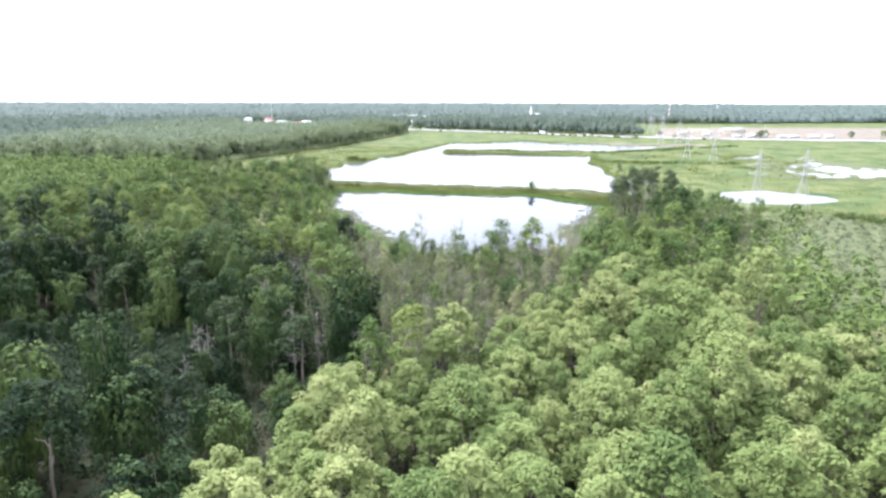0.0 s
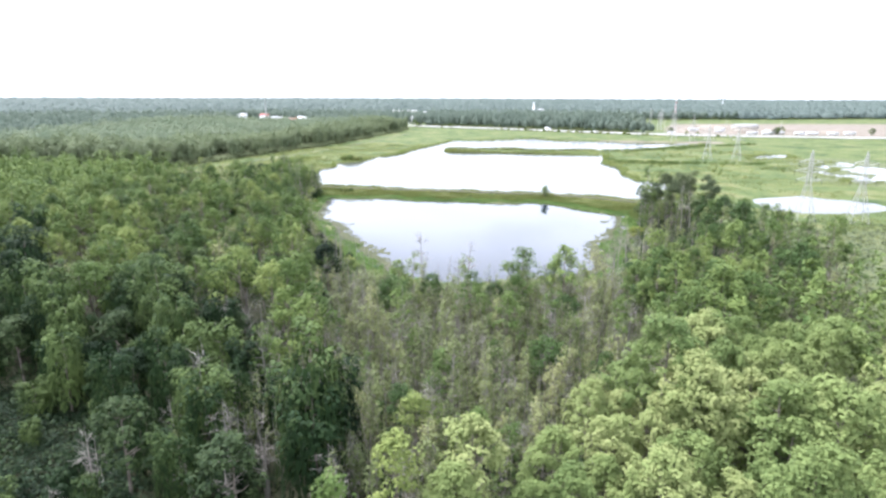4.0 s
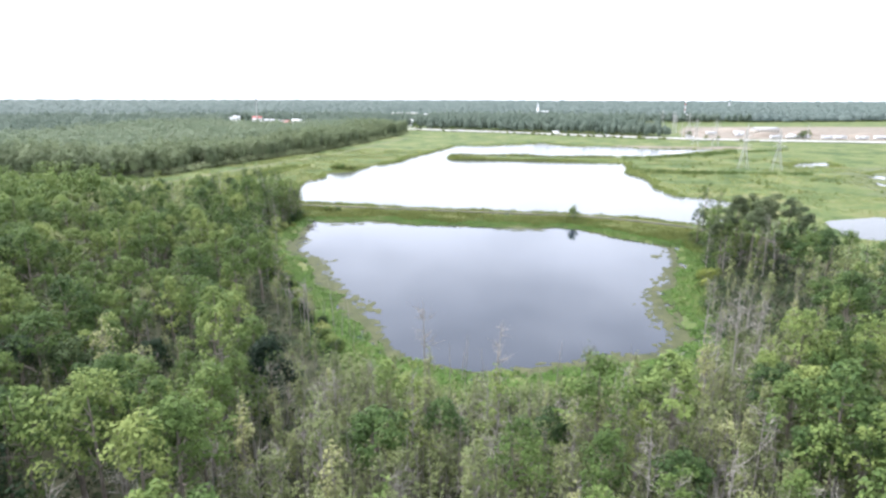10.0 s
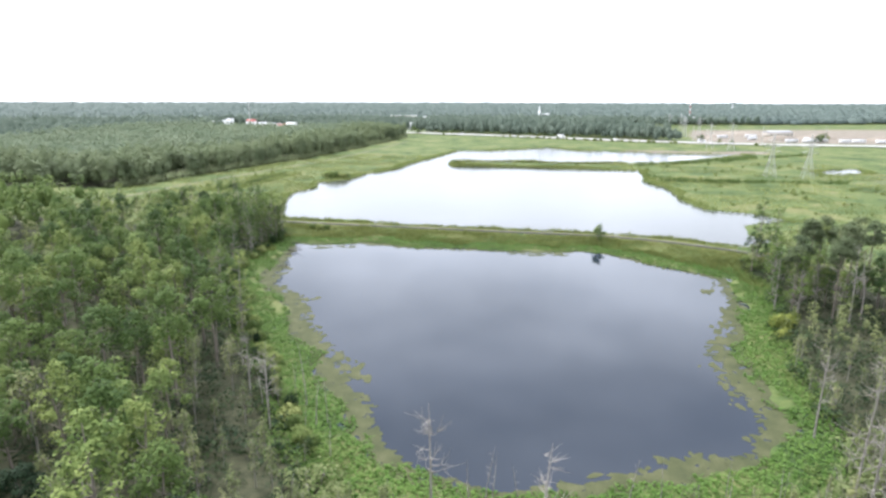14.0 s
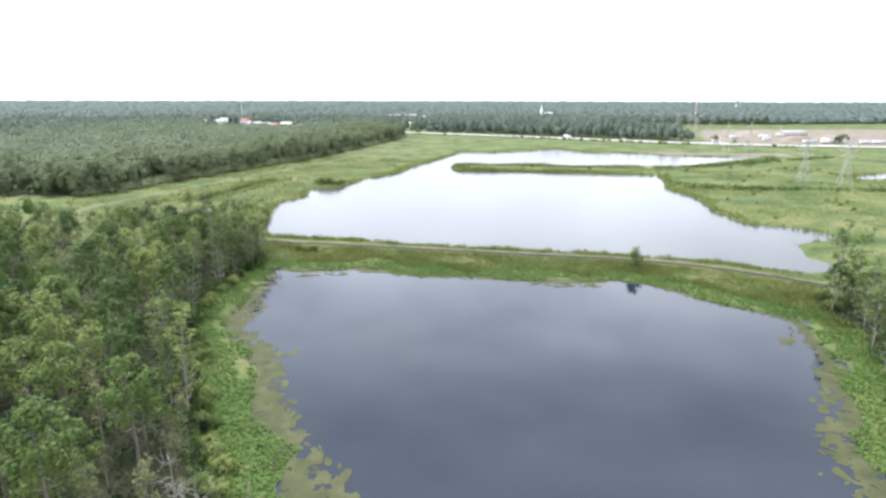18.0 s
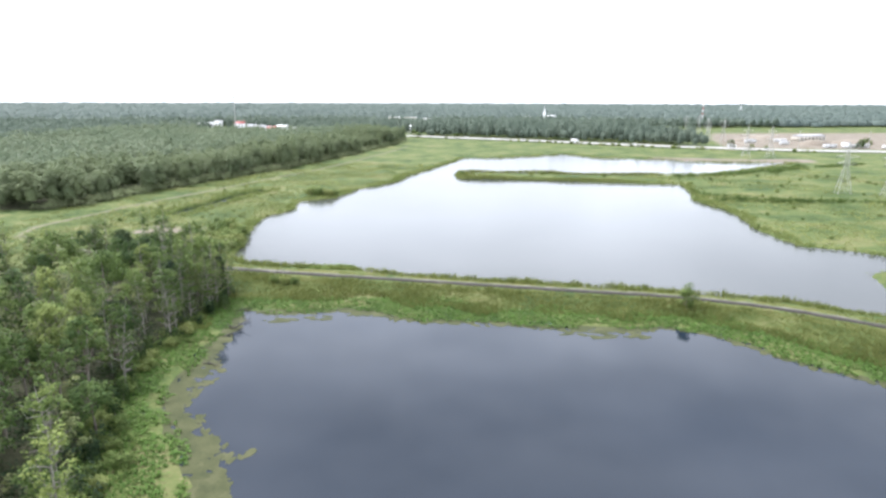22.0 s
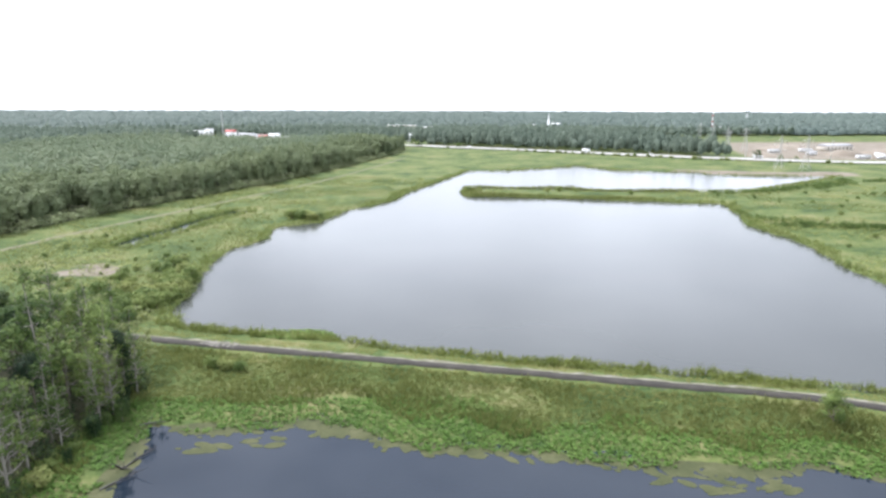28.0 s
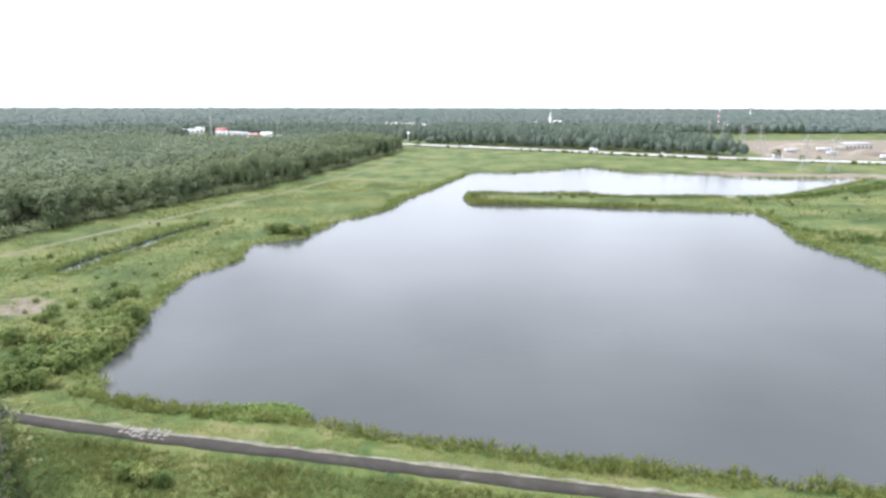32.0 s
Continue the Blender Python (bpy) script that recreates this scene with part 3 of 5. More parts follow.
def tree_kind(key, name, label, category, group, variants, make):
    """Builds a few trees of one kind far below the ground's plan, to be copied; the first copies reuse them."""
    KINDS[key] = []
    for i in range(variants):
        rng = np.random.RandomState(hash_of(key) + i)
        stem, crowns = make(rng)
        root = thing(name, label, category, group)
        part("trunk", *stem, root)
        for pname, vf, mat in crowns:
            leafy = part(pname, vf, mat, root)
            if pname == "moss":
                tagged(leafy, "grey hanging moss", kind="stuff")
        KINDS[key].append([root, False])


def hash_of(key):
    return sum((i + 1) * ord(c) for i, c in enumerate(key)) % 9999


def plant(key, x, y, size=1.0, turn=0.0, which=0, sink=0.0, tall=1.0):
    slot = KINDS[key][which % len(KINDS[key])]
    m = Matrix.LocRotScale((x, y, ground_z(x, y) - sink), Euler((0, 0, turn)), (size, size, size * tall))
    if not slot[1]:
        slot[0].matrix_basis = m
        slot[1] = True
        return slot[0]
    keep = slot[0].scale.copy()
    slot[0].scale = (1, 1, 1)
    ob = copy_thing(slot[0], m)
    slot[0].scale = keep
    return ob


def make_broad(rng):
    h, w = rng.uniform(13.5, 16.5), rng.uniform(3.3, 4.4)
    stem, tips = trunk_limbs(rng, h * 0.9, 0.24, 7, 2.6)
    return (stem, M_BARK), [("crown", broad_crown(rng, h, w * 1.08, h * 0.55, 110, 80, 0.4, 0.155), M_BROAD)]


def make_woods(rng):
    h, w = rng.uniform(12, 17), rng.uniform(3.0, 4.4)
    stem, tips = trunk_limbs(rng, h * 0.92, 0.22, 8, 2.6)
    return (stem, M_BARK), [("crown", broad_crown(rng, h, w, h * 0.5, 44, 46, 0.5, 0.23), M_WOODS)]


def make_cypress(rng):
    """A soft, feathery dome on a pale trunk."""
    h, w = rng.uniform(12, 15.5), rng.uniform(2.9, 4.0)
    stem, tips = trunk_limbs(rng, h * 0.92, 0.22, 8, 2.4)
    return (stem, M_BARK), [("crown", broad_crown(rng, h, w, h * 0.5, 40, 52, 0.4, 0.24), M_CYPRESS)]


# the woodland tree again, with shade painted into its leaves
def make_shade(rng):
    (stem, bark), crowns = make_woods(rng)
    return (stem, bark), [("crown", crowns[0][1], M_DARK_SHADED)]


def make_vine(rng):
    h, w = rng.uniform(13, 21), rng.uniform(3.6, 5.2)
    stem, tips = trunk_limbs(rng, h * 0.9, 0.26, 5, 2.0)
    return (stem, M_BARK), [("vines", vine_crown(rng, h, w, 22, 0.64), M_VINE)]


def make_swamp(rng):
    """A slim spire: a pale trunk that shows between sparse tufts."""
    h, w = rng.uniform(10.5, 14.5), rng.uniform(0.9, 1.5)
    stem, tips = trunk_limbs(rng, h, 0.15, 20, w, 0.34, 0.4, 5)
    parts = [("crown", swamp_crown(rng, h, w, tips, 62, 0.36), M_SWAMP)]
    parts.append(("moss", hanging_moss(rng, tips, 48, 0.8), M_MOSS))
    return (stem, M_PALE), parts


def make_feather(rng):
    """A tall cypress: a pale trunk with feathery tiers that thin out towards a ragged top."""
    h, w = rng.uniform(12.5, 16.5), rng.uniform(1.8, 2.5)
    stem, tips = trunk_limbs(rng, h, 0.2, 34, w, 0.12, 0.5, 5)
    cs = [t * (f, f, 1) + rng.normal(size=3) * 0.22 for t in tips for f in (1.0, 0.66)] + [np.array((0, 0, h + 0.4 - i * 0.7)) + rng.normal(size=3) * 0.2 for i in range(6)]
    return (stem, M_PALE), [("crown", ball_leaves(rng, cs, rng.uniform(0.35, 0.72, len(cs)), 44, 0.42, 0.26, squash=0.75), M_CYPRESS)]


def make_tower(rng):
    """A very tall tree wrapped in vines from the ground to the top."""
    h, w = rng.uniform(18, 21), rng.uniform(4.0, 5.0)
    stem, tips = trunk_limbs(rng, h * 0.9, 0.3, 6, 2.4)
    return (stem, M_BARK), [("vines", vine_crown(rng, h, w, 40, 0.5), M_VINE)]


def make_pine(rng):
    h = rng.uniform(20, 24)
    stem, tips = trunk_limbs(rng, h, 0.27, 16, 3.6, 0.66, 0.6)
    return (stem, M_BARK), [("crown", pine_crown(rng, h, 3.4, tips, 60, 0.62), M_PINE)]


def make_snag(rng):
    h = rng.uniform(11, 16)
    stem, tips = trunk_limbs(rng, h, 0.17, rng.randint(9, 15), 1.5, 0.4, 0.5, 6)
    twigs = [stem]
    for t in tips:
        for _ in range(5):
            d = rng.normal(size=3) * 0.7 + unit(t * (1, 1, 0)) * 0.5 + (0, 0, 0.25)
            twigs.append(tube([t * (0.9, 0.9, 1), t + d * 0.5, t + d], [0.03, 0.022, 0.01], 3))
    return (join(twigs), M_DEAD), []


def make_pole_snag(rng):
    h = rng.uniform(8, 12)
    stem, tips = trunk_limbs(rng, h, 0.10, 4, 0.8, 0.4, 0.6, 5)
    return (stem, M_DEAD), []


def make_bush(rng, mat=None, w=1.8, h=1.9):
    stem, tips = trunk_limbs(rng, h * 0.7, 0.07, 5, 1.0, 0.2, 0.2, 4)
    cs = [np.array((np.cos(a) * w * 0.55 * u, np.sin(a) * w * 0.55 * u, h * rng.uniform(0.2, 0.7) * (1.15 - 0.4 * u))) for a, u in zip(rng.uniform(0, 6.28, 15), rng.uniform(0, 1, 15) ** 0.6)]
    return (stem, M_BARK), [("leaves", ball_leaves(rng, cs, rng.uniform(0.4, 0.75, 15) * w / 1.8, 100, 0.3, 0.22), mat or M_BUSH)]


tree_kind("broad", "broadleaf_tree", "bright green broadleaf tree in dense canopy", "tree", "bright canopy trees", 6, make_broad)
tree_kind("woods", "woodland_tree", "mid-green leafy tree in the swamp woods", "tree", "woodland trees", 6, make_woods)
tree_kind("cypress", "cypress_tree", "bright yellow-green feathery cypress with domed crown", "tree", "cypress trees", 5, make_cypress)
tree_kind("shade", "dark_tree", "leafy woodland tree with shade put into its dark leaves", "tree", "dark woodland trees", 5, make_shade)
tree_kind("vine", "vine_covered_tree", "dark green tree smothered in hanging vines", "tree", "vine-covered trees", 6, make_vine)
tree_kind("feather", "tall_cypress", "tall feathery cypress with a pale trunk", "tree", "tall cypresses", 6, make_feather)
tree_kind("tower", "vine_tower", "towering tree wrapped in dark green vines", "tree", "vine towers", 4, make_tower)
tree_kind("swamp", "swamp_tree", "thin grey-green swamp tree hung with moss", "tree", "swamp trees", 7, make_swamp)
tree_kind("pine", "pine_tree", "tall dark pine with a bare trunk", "tree", "pines by the pond", 4, make_pine)
tree_kind("snag", "dead_tree", "bleached dead tree with broken bare limbs", "tree", "dead trees at the pond", 6, make_snag)
tree_kind("pole", "bare_snag", "slender bare dead tree standing in the swamp", "tree", "bare snags", 4, make_pole_snag)
tree_kind("bush", "bush", "low rounded green bush near the water", "bush", "shore bushes", 5, make_bush)
tree_kind("gold", "yellow_bush", "yellow-green willow bush at the pond edge", "bush", "", 1, lambda r: make_bush(r, M_YELLOW, 2.6, 3.2))


def scatter(rng, x0, x1, y0, y1, gap):
    gx_, gy_ = np.arange(x0, x1, gap), np.arange(y0, y1, gap * 0.9)
    px, py = np.meshgrid(gx_, gy_)
    px = px + (np.arange(len(gy_)) % 2)[:, None] * gap / 2
    px, py = px.ravel() + rng.uniform(-0.36, 0.36, px.size) * gap, py.ravel() + rng.uniform(-0.36, 0.36, px.size) * gap
    return px, py


rng = np.random.RandomState(11)
px, py = scatter(rng, -150, 120, 4, 400, 5.4)
keep = in_forest(px, py)
px, py = px[keep], py[keep]
n1, n2 = patches(px, py, 22, 21), rng.uniform(0, 1, len(px))
edge = outside_of(FRONT, px, py)
HOLLOW = [(-92, 130), (-67, 129), (-50, 116), (-40, 100), (-36, 86), (-58, 82), (-100, 92)]
LEFT_OVER = {"feather": [], "cypress": [], "shade": [], "woods": [], "swamp": [], "broad": [], "vine": []}
count = {}
order = np.argsort(np.hypot(px * 0.9, np.maximum(0, py - 110) * 0.8))
for i in order:
    x, y, a, b = px[i], py[i], n1[i], n2[i]
    rim = np.interp(y, [0, 52, 63, 72, 81, 90, 97, 112, 121, 136, 150, 165], [-46, -26, -21, -15, -9, -1, 5, 18, 28, 48, 70, 90])
    if y < 163 and x > rim + 3 * a:
        key = "broad"
    elif (y < 118 - 0.1 * x + 12 * a and x < -8 + 8 * a) or (y < 150 + 14 * a and x < -34 + 9 * a):
        key = "vine" if b < 0.75 else "shade" if b < 0.93 else "woods"
    elif 126 < y < 340 and x < -24 - 0.13 * (y - 140) + 6 * a and b < (0.42 if x < -45 and y < 190 else 0.68) and edge[i] < -5:
        key = "cypress"
    elif y < 195 + 20 * a and x > 44 + 9 * a and b < 0.75:
        key = "broad" if x > 66 and y < 180 else "cypress" if b < 0.4 else "woods"
    elif y < 205 and -52 + 0.12 * (y - 120) < x + 8 * a < 52:
        key = "swamp" if b < 0.68 else "feather" if b < 0.76 else "cypress" if b < 0.88 else "woods"
    elif edge[i] > -14 and y > 190:
        key = "feather" if b < 0.62 else "swamp" if b < 0.85 else "woods"
    else:
        key = "woods" if b < 0.8 else "swamp"
    # to the left, most woodland trees get the leaves with shade in their colour
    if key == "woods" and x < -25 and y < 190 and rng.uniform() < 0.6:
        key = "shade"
    if outside_of(HOLLOW, np.array([x]), np.array([y]))[0] < 1.5:
        continue
    wide = {"feather": 0.95, "cypress": 0.7, "shade": 0.66, "broad": 0.80, "woods": 0.60, "vine": 0.42, "swamp": 0.92}[key]
    if rng.uniform() > wide:
        continue
    size = rng.uniform(0.72, 1.15) + 0.28 * (rng.uniform() < 0.14)
    if key == "vine":
        size = rng.uniform(0.5, 0.9) + 0.2 * (rng.uniform() < 0.2)
    if key == "cypress":
        size = rng.uniform(0.85, 1.5)
    if key == "broad":
        size *= 1.06
    wet = shore(np.array([x]), np.array([y]))[0]
    if 160 < y < 262 and -45 < x < 100 and wet < 26:
        key = "swamp"
        size *= rng.uniform(0.3, 0.55) if wet < 13 else rng.uniform(0.5, 0.8)
    count[key] = count.get(key, 0) + 1
    if count[key] <= 300:
        plant(key, x, y, size, rng.uniform(0, 6.28), rng.randint(0, 99), 0.0, rng.uniform(1.0, 1.65) if key == "vine" else rng.uniform(0.9, 1.1))
    else:
        LEFT_OVER[key].append((x, y, size))

# pines, dead trees and bushes at their own places
for x, y, s in [(84, 262, 0.95), (90, 270, 1.0), (96, 276, 1.04), (88, 280, 0.98), (94, 286, 0.95), (101, 268, 0.92), (82, 274, 0.85), (99, 291, 0.8), (105, 282, 0.9), (78, 268, 0.8)]:
    plant("pine", x, y, s * 0.95, rng.uniform(0, 6.28), rng.randint(0, 9))
for x, y, s in [(5.2, 186, 1.12), (-6.4, 192, 1.12), (51, 213, 1.0), (44.5, 194.5, 1.3), (46.5, 191, 1.25), (43, 190, 1.1), (49, 189, 1.2), (41, 187, 0.85), (52, 195, 1.1), (33, 183, 0.85),
                (-38, 226, 1.0), (-34, 222, 0.92), (-31, 213, 0.95), (-30.5, 138.5, 0.95), (24, 166, 0.8), (2, 150, 0.75), (30, 132, 0.8), (60, 214, 1.0), (88, 262, 1.25), (92, 264, 1.2)]:
    plant("snag", x, y, s, rng.uniform(0, 6.28), rng.randint(0, 9))
for i in range(150):
    x, y = rng.uniform(-45, 55), rng.uniform(95, 180)
    if in_forest(np.array([x]), np.array([y]))[0]:
        plant("snag", x, y, rng.uniform(0.65, 1.0), rng.uniform(0, 6.28), rng.randint(0, 9))
for i in range(56):
    t = rng.uniform(0, 1)
    x, y = (-44 + 60 * t + rng.normal() * 5, 236 - 44 * t + rng.normal() * 7) if i < 34 else (12 + rng.uniform(0, 40), 186 + rng.uniform(-12, 14))
    if shore(np.array([x]), np.array([y]))[0] > 1.5:
        plant("pole", x, y, rng.uniform(0.45, 1.1), rng.uniform(0, 6.28), rng.randint(0, 9))
plant("gold", 70, 257.5, 1.6, 0.3)
for x, y, s in [(73.5, 261, 1.2), (67, 252.5, 1.0)]:
    plant("gold", x, y, s, 1.4)
BUSHES = [(-75, 527, 3.0), (-80, 529, 2.8), (-70, 526, 2.4), (-86, 420, 2.4), (-85, 426, 2.6), (-88, 415, 2.2), (-90, 397, 2.6), (-86, 431, 2.2), (-94, 404, 2.0), (-97, 412, 2.2), (-86, 394, 1.6), (-89, 397, 1.4), (-81, 409, 1.4), (-90, 413, 1.2), (-84, 418, 1.5), (-88, 424, 1.5), (-86, 429, 1.3), (-76, 529, 1.7), (-71, 528, 1.5), (-80, 531, 1.6),
          (-66, 526, 1.2), (-84, 534, 1.2), (-52.8, 363, 1.4), (-50, 362, 1.2), (-56, 364, 1.3), (90, 314, 1.7), (88, 306, 1.9), (92, 309, 1.6), (118, 345, 1.3), (122, 384, 1.2),
          (121, 411, 1.2), (126, 482, 1.2), (120, 446, 1.1), (135, 548, 1.3), (144, 575, 1.4), (60, 626, 2.0), (52, 622, 1.8), (70, 624, 1.6), (100, 612, 1.4), (5, 626, 1.6), (12, 625, 1.4)]
for i in range(30):
    BUSHES.append((-90 + rng.uniform(0, 8), 400 + rng.uniform(0, 34), rng.uniform(1.7, 2.7)))
for i in range(12):
    BUSHES.append((-98 + rng.uniform(0, 12), 389 + rng.uniform(0, 11), rng.uniform(1.4, 2.4)))
for i in range(10):
    BUSHES.append((-82 + rng.uniform(0, 14), 524 + rng.uniform(0, 8), rng.uniform(1.6, 2.6)))
for i in range(34):
    BUSHES.append((-106 + rng.uniform(0, 24), 386 + rng.uniform(0, 62), rng.uniform(1.1, 2.3)))
for i in range(70):
    BUSHES.append((-150 + rng.uniform(0, 75), 400 + rng.uniform(0, 160), rng.uniform(0.4, 1.0)))
for i in range(70):
    BUSHES.append((135 + rng.uniform(0, 130), 395 + rng.uniform(0, 230), rng.uniform(0.5, 1.2)))
for x, y, s in BUSHES:
    if shore(np.array([x]), np.array([y]))[0] > 0.5:
        plant("bush", x, y, s, rng.uniform(0, 6.28), rng.randint(0, 9))


# tall trees smothered in vines, and lower ones before them
for x, y, s in [(-54, 147, 1.0), (-62, 153, 0.95), (-47, 137, 0.8), (-76, 150, 1.05), (-88, 160, 1.1), (-100, 175, 1.1), (-112, 200, 1.15), (-128, 190, 1.1), (-140, 215, 1.15), (-97, 142, 1.0), (-112, 150, 1.05), (-104, 232, 1.0), (-70, 139, 0.8)]:
    plant("tower", x, y, s, rng.uniform(0, 6.28), rng.randint(0, 9))
for x, y, s in [(-34, 107, 0.68), (-27, 105, 0.62), (-31, 113, 0.7), (-17, 129, 0.75), (-21, 113, 0.58), (-38, 122, 0.66), (-43, 128, 0.7), (-28, 122, 0.6), (-36, 96, 0.5), (-60, 133, 0.5), (-82, 133, 0.55), (-52, 121, 0.4), (-66, 110, 0.3), (-57, 97, 0.28), (-78, 118, 0.35), (-48, 104, 0.34), (-72, 101, 0.3), (-85, 110, 0.36), (-60, 117, 0.3), (-50, 92, 0.3), (-44, 95, 0.36), (-70, 122, 0.34), (-90, 122, 0.4)]:
    plant("vine", x, y, s, rng.uniform(0, 6.28), rng.randint(0, 9), 0, rng.uniform(0.85, 1.05))

for i in range(26):
    x, y = rng.uniform(-98, -38), rng.uniform(84, 128)
    if inside(HOLLOW, np.array([x]), np.array([y]))[0]:
        plant("vine", x, y, rng.uniform(0.26, 0.52), rng.uniform(0, 6.28), rng.randint(0, 9), 0, 0.9)

# the clump of trees at the end of the dam
for x, y, s in [(-68, 352, 0.85), (-73, 357, 1.0), (-79, 362, 1.05), (-72, 345, 0.95), (-79, 350, 1.1), (-86, 356, 1.0), (-88, 366, 0.95), (-95, 360, 1.05), (-84, 343, 1.05), (-70, 337, 0.85), (-77, 333, 1.0), (-75, 350, 1.0), (-83, 352, 1.0), (-74, 340, 0.9), (-80, 340, 1.1), (-92, 352, 1.1), (-99, 368, 1.0), (-69, 330, 0.9), (-72, 322, 0.9)]:
    plant(("feather", "woods", "feather", "shade", "feather")[rng.randint(0, 5)], x, y, s * 0.98, rng.uniform(0, 6.28), rng.randint(0, 9), 0, rng.uniform(1.0, 1.2))
ex, ey = along([(-24, 208), (-31, 220), (-37, 236), (-50, 261), (-62, 288), (-67, 310), (-66, 322), (-65, 334), (-64.5, 346), (-67, 357), (-75, 368), (-86, 372)], 2.6)
for x, y in ex + rng.normal(size=ex.shape) * 0.9:
    if rng.uniform() < 0.4:
        plant("vine", x, y, rng.uniform(0.14, 0.3), rng.uniform(0, 6.28), rng.randint(0, 9))
    else:
        plant("bush", x, y, rng.uniform(0.9, 1.8), rng.uniform(0, 6.28), rng.randint(0, 9))
for x, y, s in [(-67, 353, 0.75), (-66, 343, 0.8), (-70, 361, 0.8), (-76, 366, 0.85), (-68, 336, 0.85), (-82, 369, 0.9), (-90, 370, 0.85), (-71, 348, 0.95), (-74, 354, 0.9), (-67, 347, 0.7)]:
    plant("feather", x, y, s * rng.uniform(0.85, 1.05), rng.uniform(0, 6.28), rng.randint(0, 9))


# the lone tree on the dam
def dam_tree():
    r = np.random.RandomState(77)
    root = thing("willow_tree", "small lone willow on the dam's grassy slope", "tree")
    stem, tips = trunk_limbs(r, 5.4, 0.14, 14, 2.1, 0.15, 0.3, 5)
    part("trunk", stem, M_BARK, root)
    cs = [t + r.normal(size=3) * 0.2 for t in tips] + [np.array((r.normal() * 0.5, r.normal() * 0.5, z)) for z in np.linspace(1.6, 6.2, 14)]
    part("crown", ball_leaves(r, cs, r.uniform(0.6, 1.0, len(cs)), 110, 0.34, 0.2), M_WOODS, root)
    part("leafy_branch", ball_leaves(r, [(0.9, -0.8, 3.4), (1.1, -0.9, 2.6), (0.8, -1.0, 1.9)], [0.5, 0.55, 0.45], 70, 0.4, 0.25), M_YELLOW, root, "yellow-green vine climbing the crown")
    root.location = (50.2, 342, ground_z(50.2, 342))


dam_tree()


# ---- woods that nobody could count ----
def low_tree(rng, kind):
    """A light tree for the masses: trunkless from above, of some dozens of sprays."""
    if kind == "swamp":
        cs = [np.array((rng.normal() * 0.9, rng.normal() * 0.9, z)) for z in np.linspace(4, 11.5, 9)]
        rs = rng.uniform(0.7, 1.2, 9)
        return ball_leaves(rng, cs, rs, 24, 0.7, 0.45)
    h, w = rng.uniform(13, 17), rng.uniform(2.8, 3.7)
    return broad_crown(rng, h, w, h * 0.55, 17, 13, 0.95)


def blob(rng, c, r, tall):
    """A small lumpy clump, open below, in triangles."""
    k, V, F = 6, [], []
    for j, (f, z) in enumerate(((0.75, -0.7), (1.05, 0.0), (0.7, 0.72), (0.12, 1.0))):
        for i in range(k):
            a = 6.2832 * (i + 0.5 * (j % 2)) / k
            q = r * f * rng.uniform(0.8, 1.2)
            V.append((c[0] + np.cos(a) * q, c[1] + np.sin(a) * q, c[2] + z * r * tall * rng.uniform(0.9, 1.1)))
    for j in range(3):
        for i in range(k):
            a, b = j * k + i, j * k + (i + 1) % k
            F += [(a, b, b + k), (a, b + k, a + k)]
    return np.array(V), np.array(F)


def column_tree(rng):
    """A tall tree at the edge of the woods, leafy from near the foot to an uneven, pointed top."""
    h, w = rng.uniform(13, 17.5), rng.uniform(1.9, 2.9)
    cs, rs = [], []
    for z in np.linspace(0.14, 0.95, 9):
        wide = w * np.sin(np.pi * min(1.0, 1.08 - z)) ** 0.48
        for _ in range(2):
            cs.append((rng.normal() * wide * 0.45, rng.normal() * wide * 0.45, h * (z + rng.uniform(-0.03, 0.03))))
            rs.append(wide * rng.uniform(0.36, 0.62) + 0.25)
    core = [blob(rng, (0, 0, h * 0.42), w * 0.55, 2.6)]
    return join(core + [ball_leaves(rng, cs, rs, 13, 0.85, 0.6, squash=1.1)])


def far_bushy(rng):
    """A broad crown inside the woods, seen from above and afar: many small sprays over a dim core."""
    h, w = rng.uniform(12.5, 17), rng.uniform(2.6, 3.6)
    cs = [(rng.normal() * w * 0.5, rng.normal() * w * 0.5, h * rng.uniform(0.6, 0.98)) for _ in range(9)]
    return join([blob(rng, (0, 0, h * 0.6), w * 0.6, 1.6), ball_leaves(rng, cs, rng.uniform(0.3, 0.6, 9) * w, 5.2, 1.0, 0.75)])


def far_crown(rng):
    """A crown a mile off: an uneven upright clump with sprays breaking its outline."""
    h, w = rng.uniform(9, 18), rng.uniform(2.2, 4.2)
    lean = rng.normal(size=2) * 0.8
    cs = [(lean[0] * z + rng.normal() * 0.8, lean[1] * z + rng.normal() * 0.8, h * z) for z in (0.45, 0.7, 0.92)]
    return join([blob(rng, (0, 0, h * 0.48), w * 0.7, h * 0.5 / w), ball_leaves(rng, cs, np.array((0.8, 0.75, 0.45)) * w, 2.0, 1.5, 1.1)])


def dome(rng):
    """A crown seen from miles off: a lumpy dome."""
    h, w, k = rng.uniform(10, 15), rng.uniform(4.2, 5.2), 7
    V, F = [], []
    for j, (f, z) in enumerate(((1.05, 0.25), (0.85, 0.8), (0.2, 1.0))):
        for i in range(k):
            a = 6.2832 * (i + 0.5 * (j % 2)) / k
            q = w * f * rng.uniform(0.8, 1.2)
            V.append((np.cos(a) * q, np.sin(a) * q, h * z * rng.uniform(0.92, 1.08)))
    for j in range(2):
        for i in range(k):
            F.append((j * k + i, j * k + (i + 1) % k, (j + 1) * k + (i + 1) % k, (j + 1) * k + i))
    return np.array(V), np.array(F)


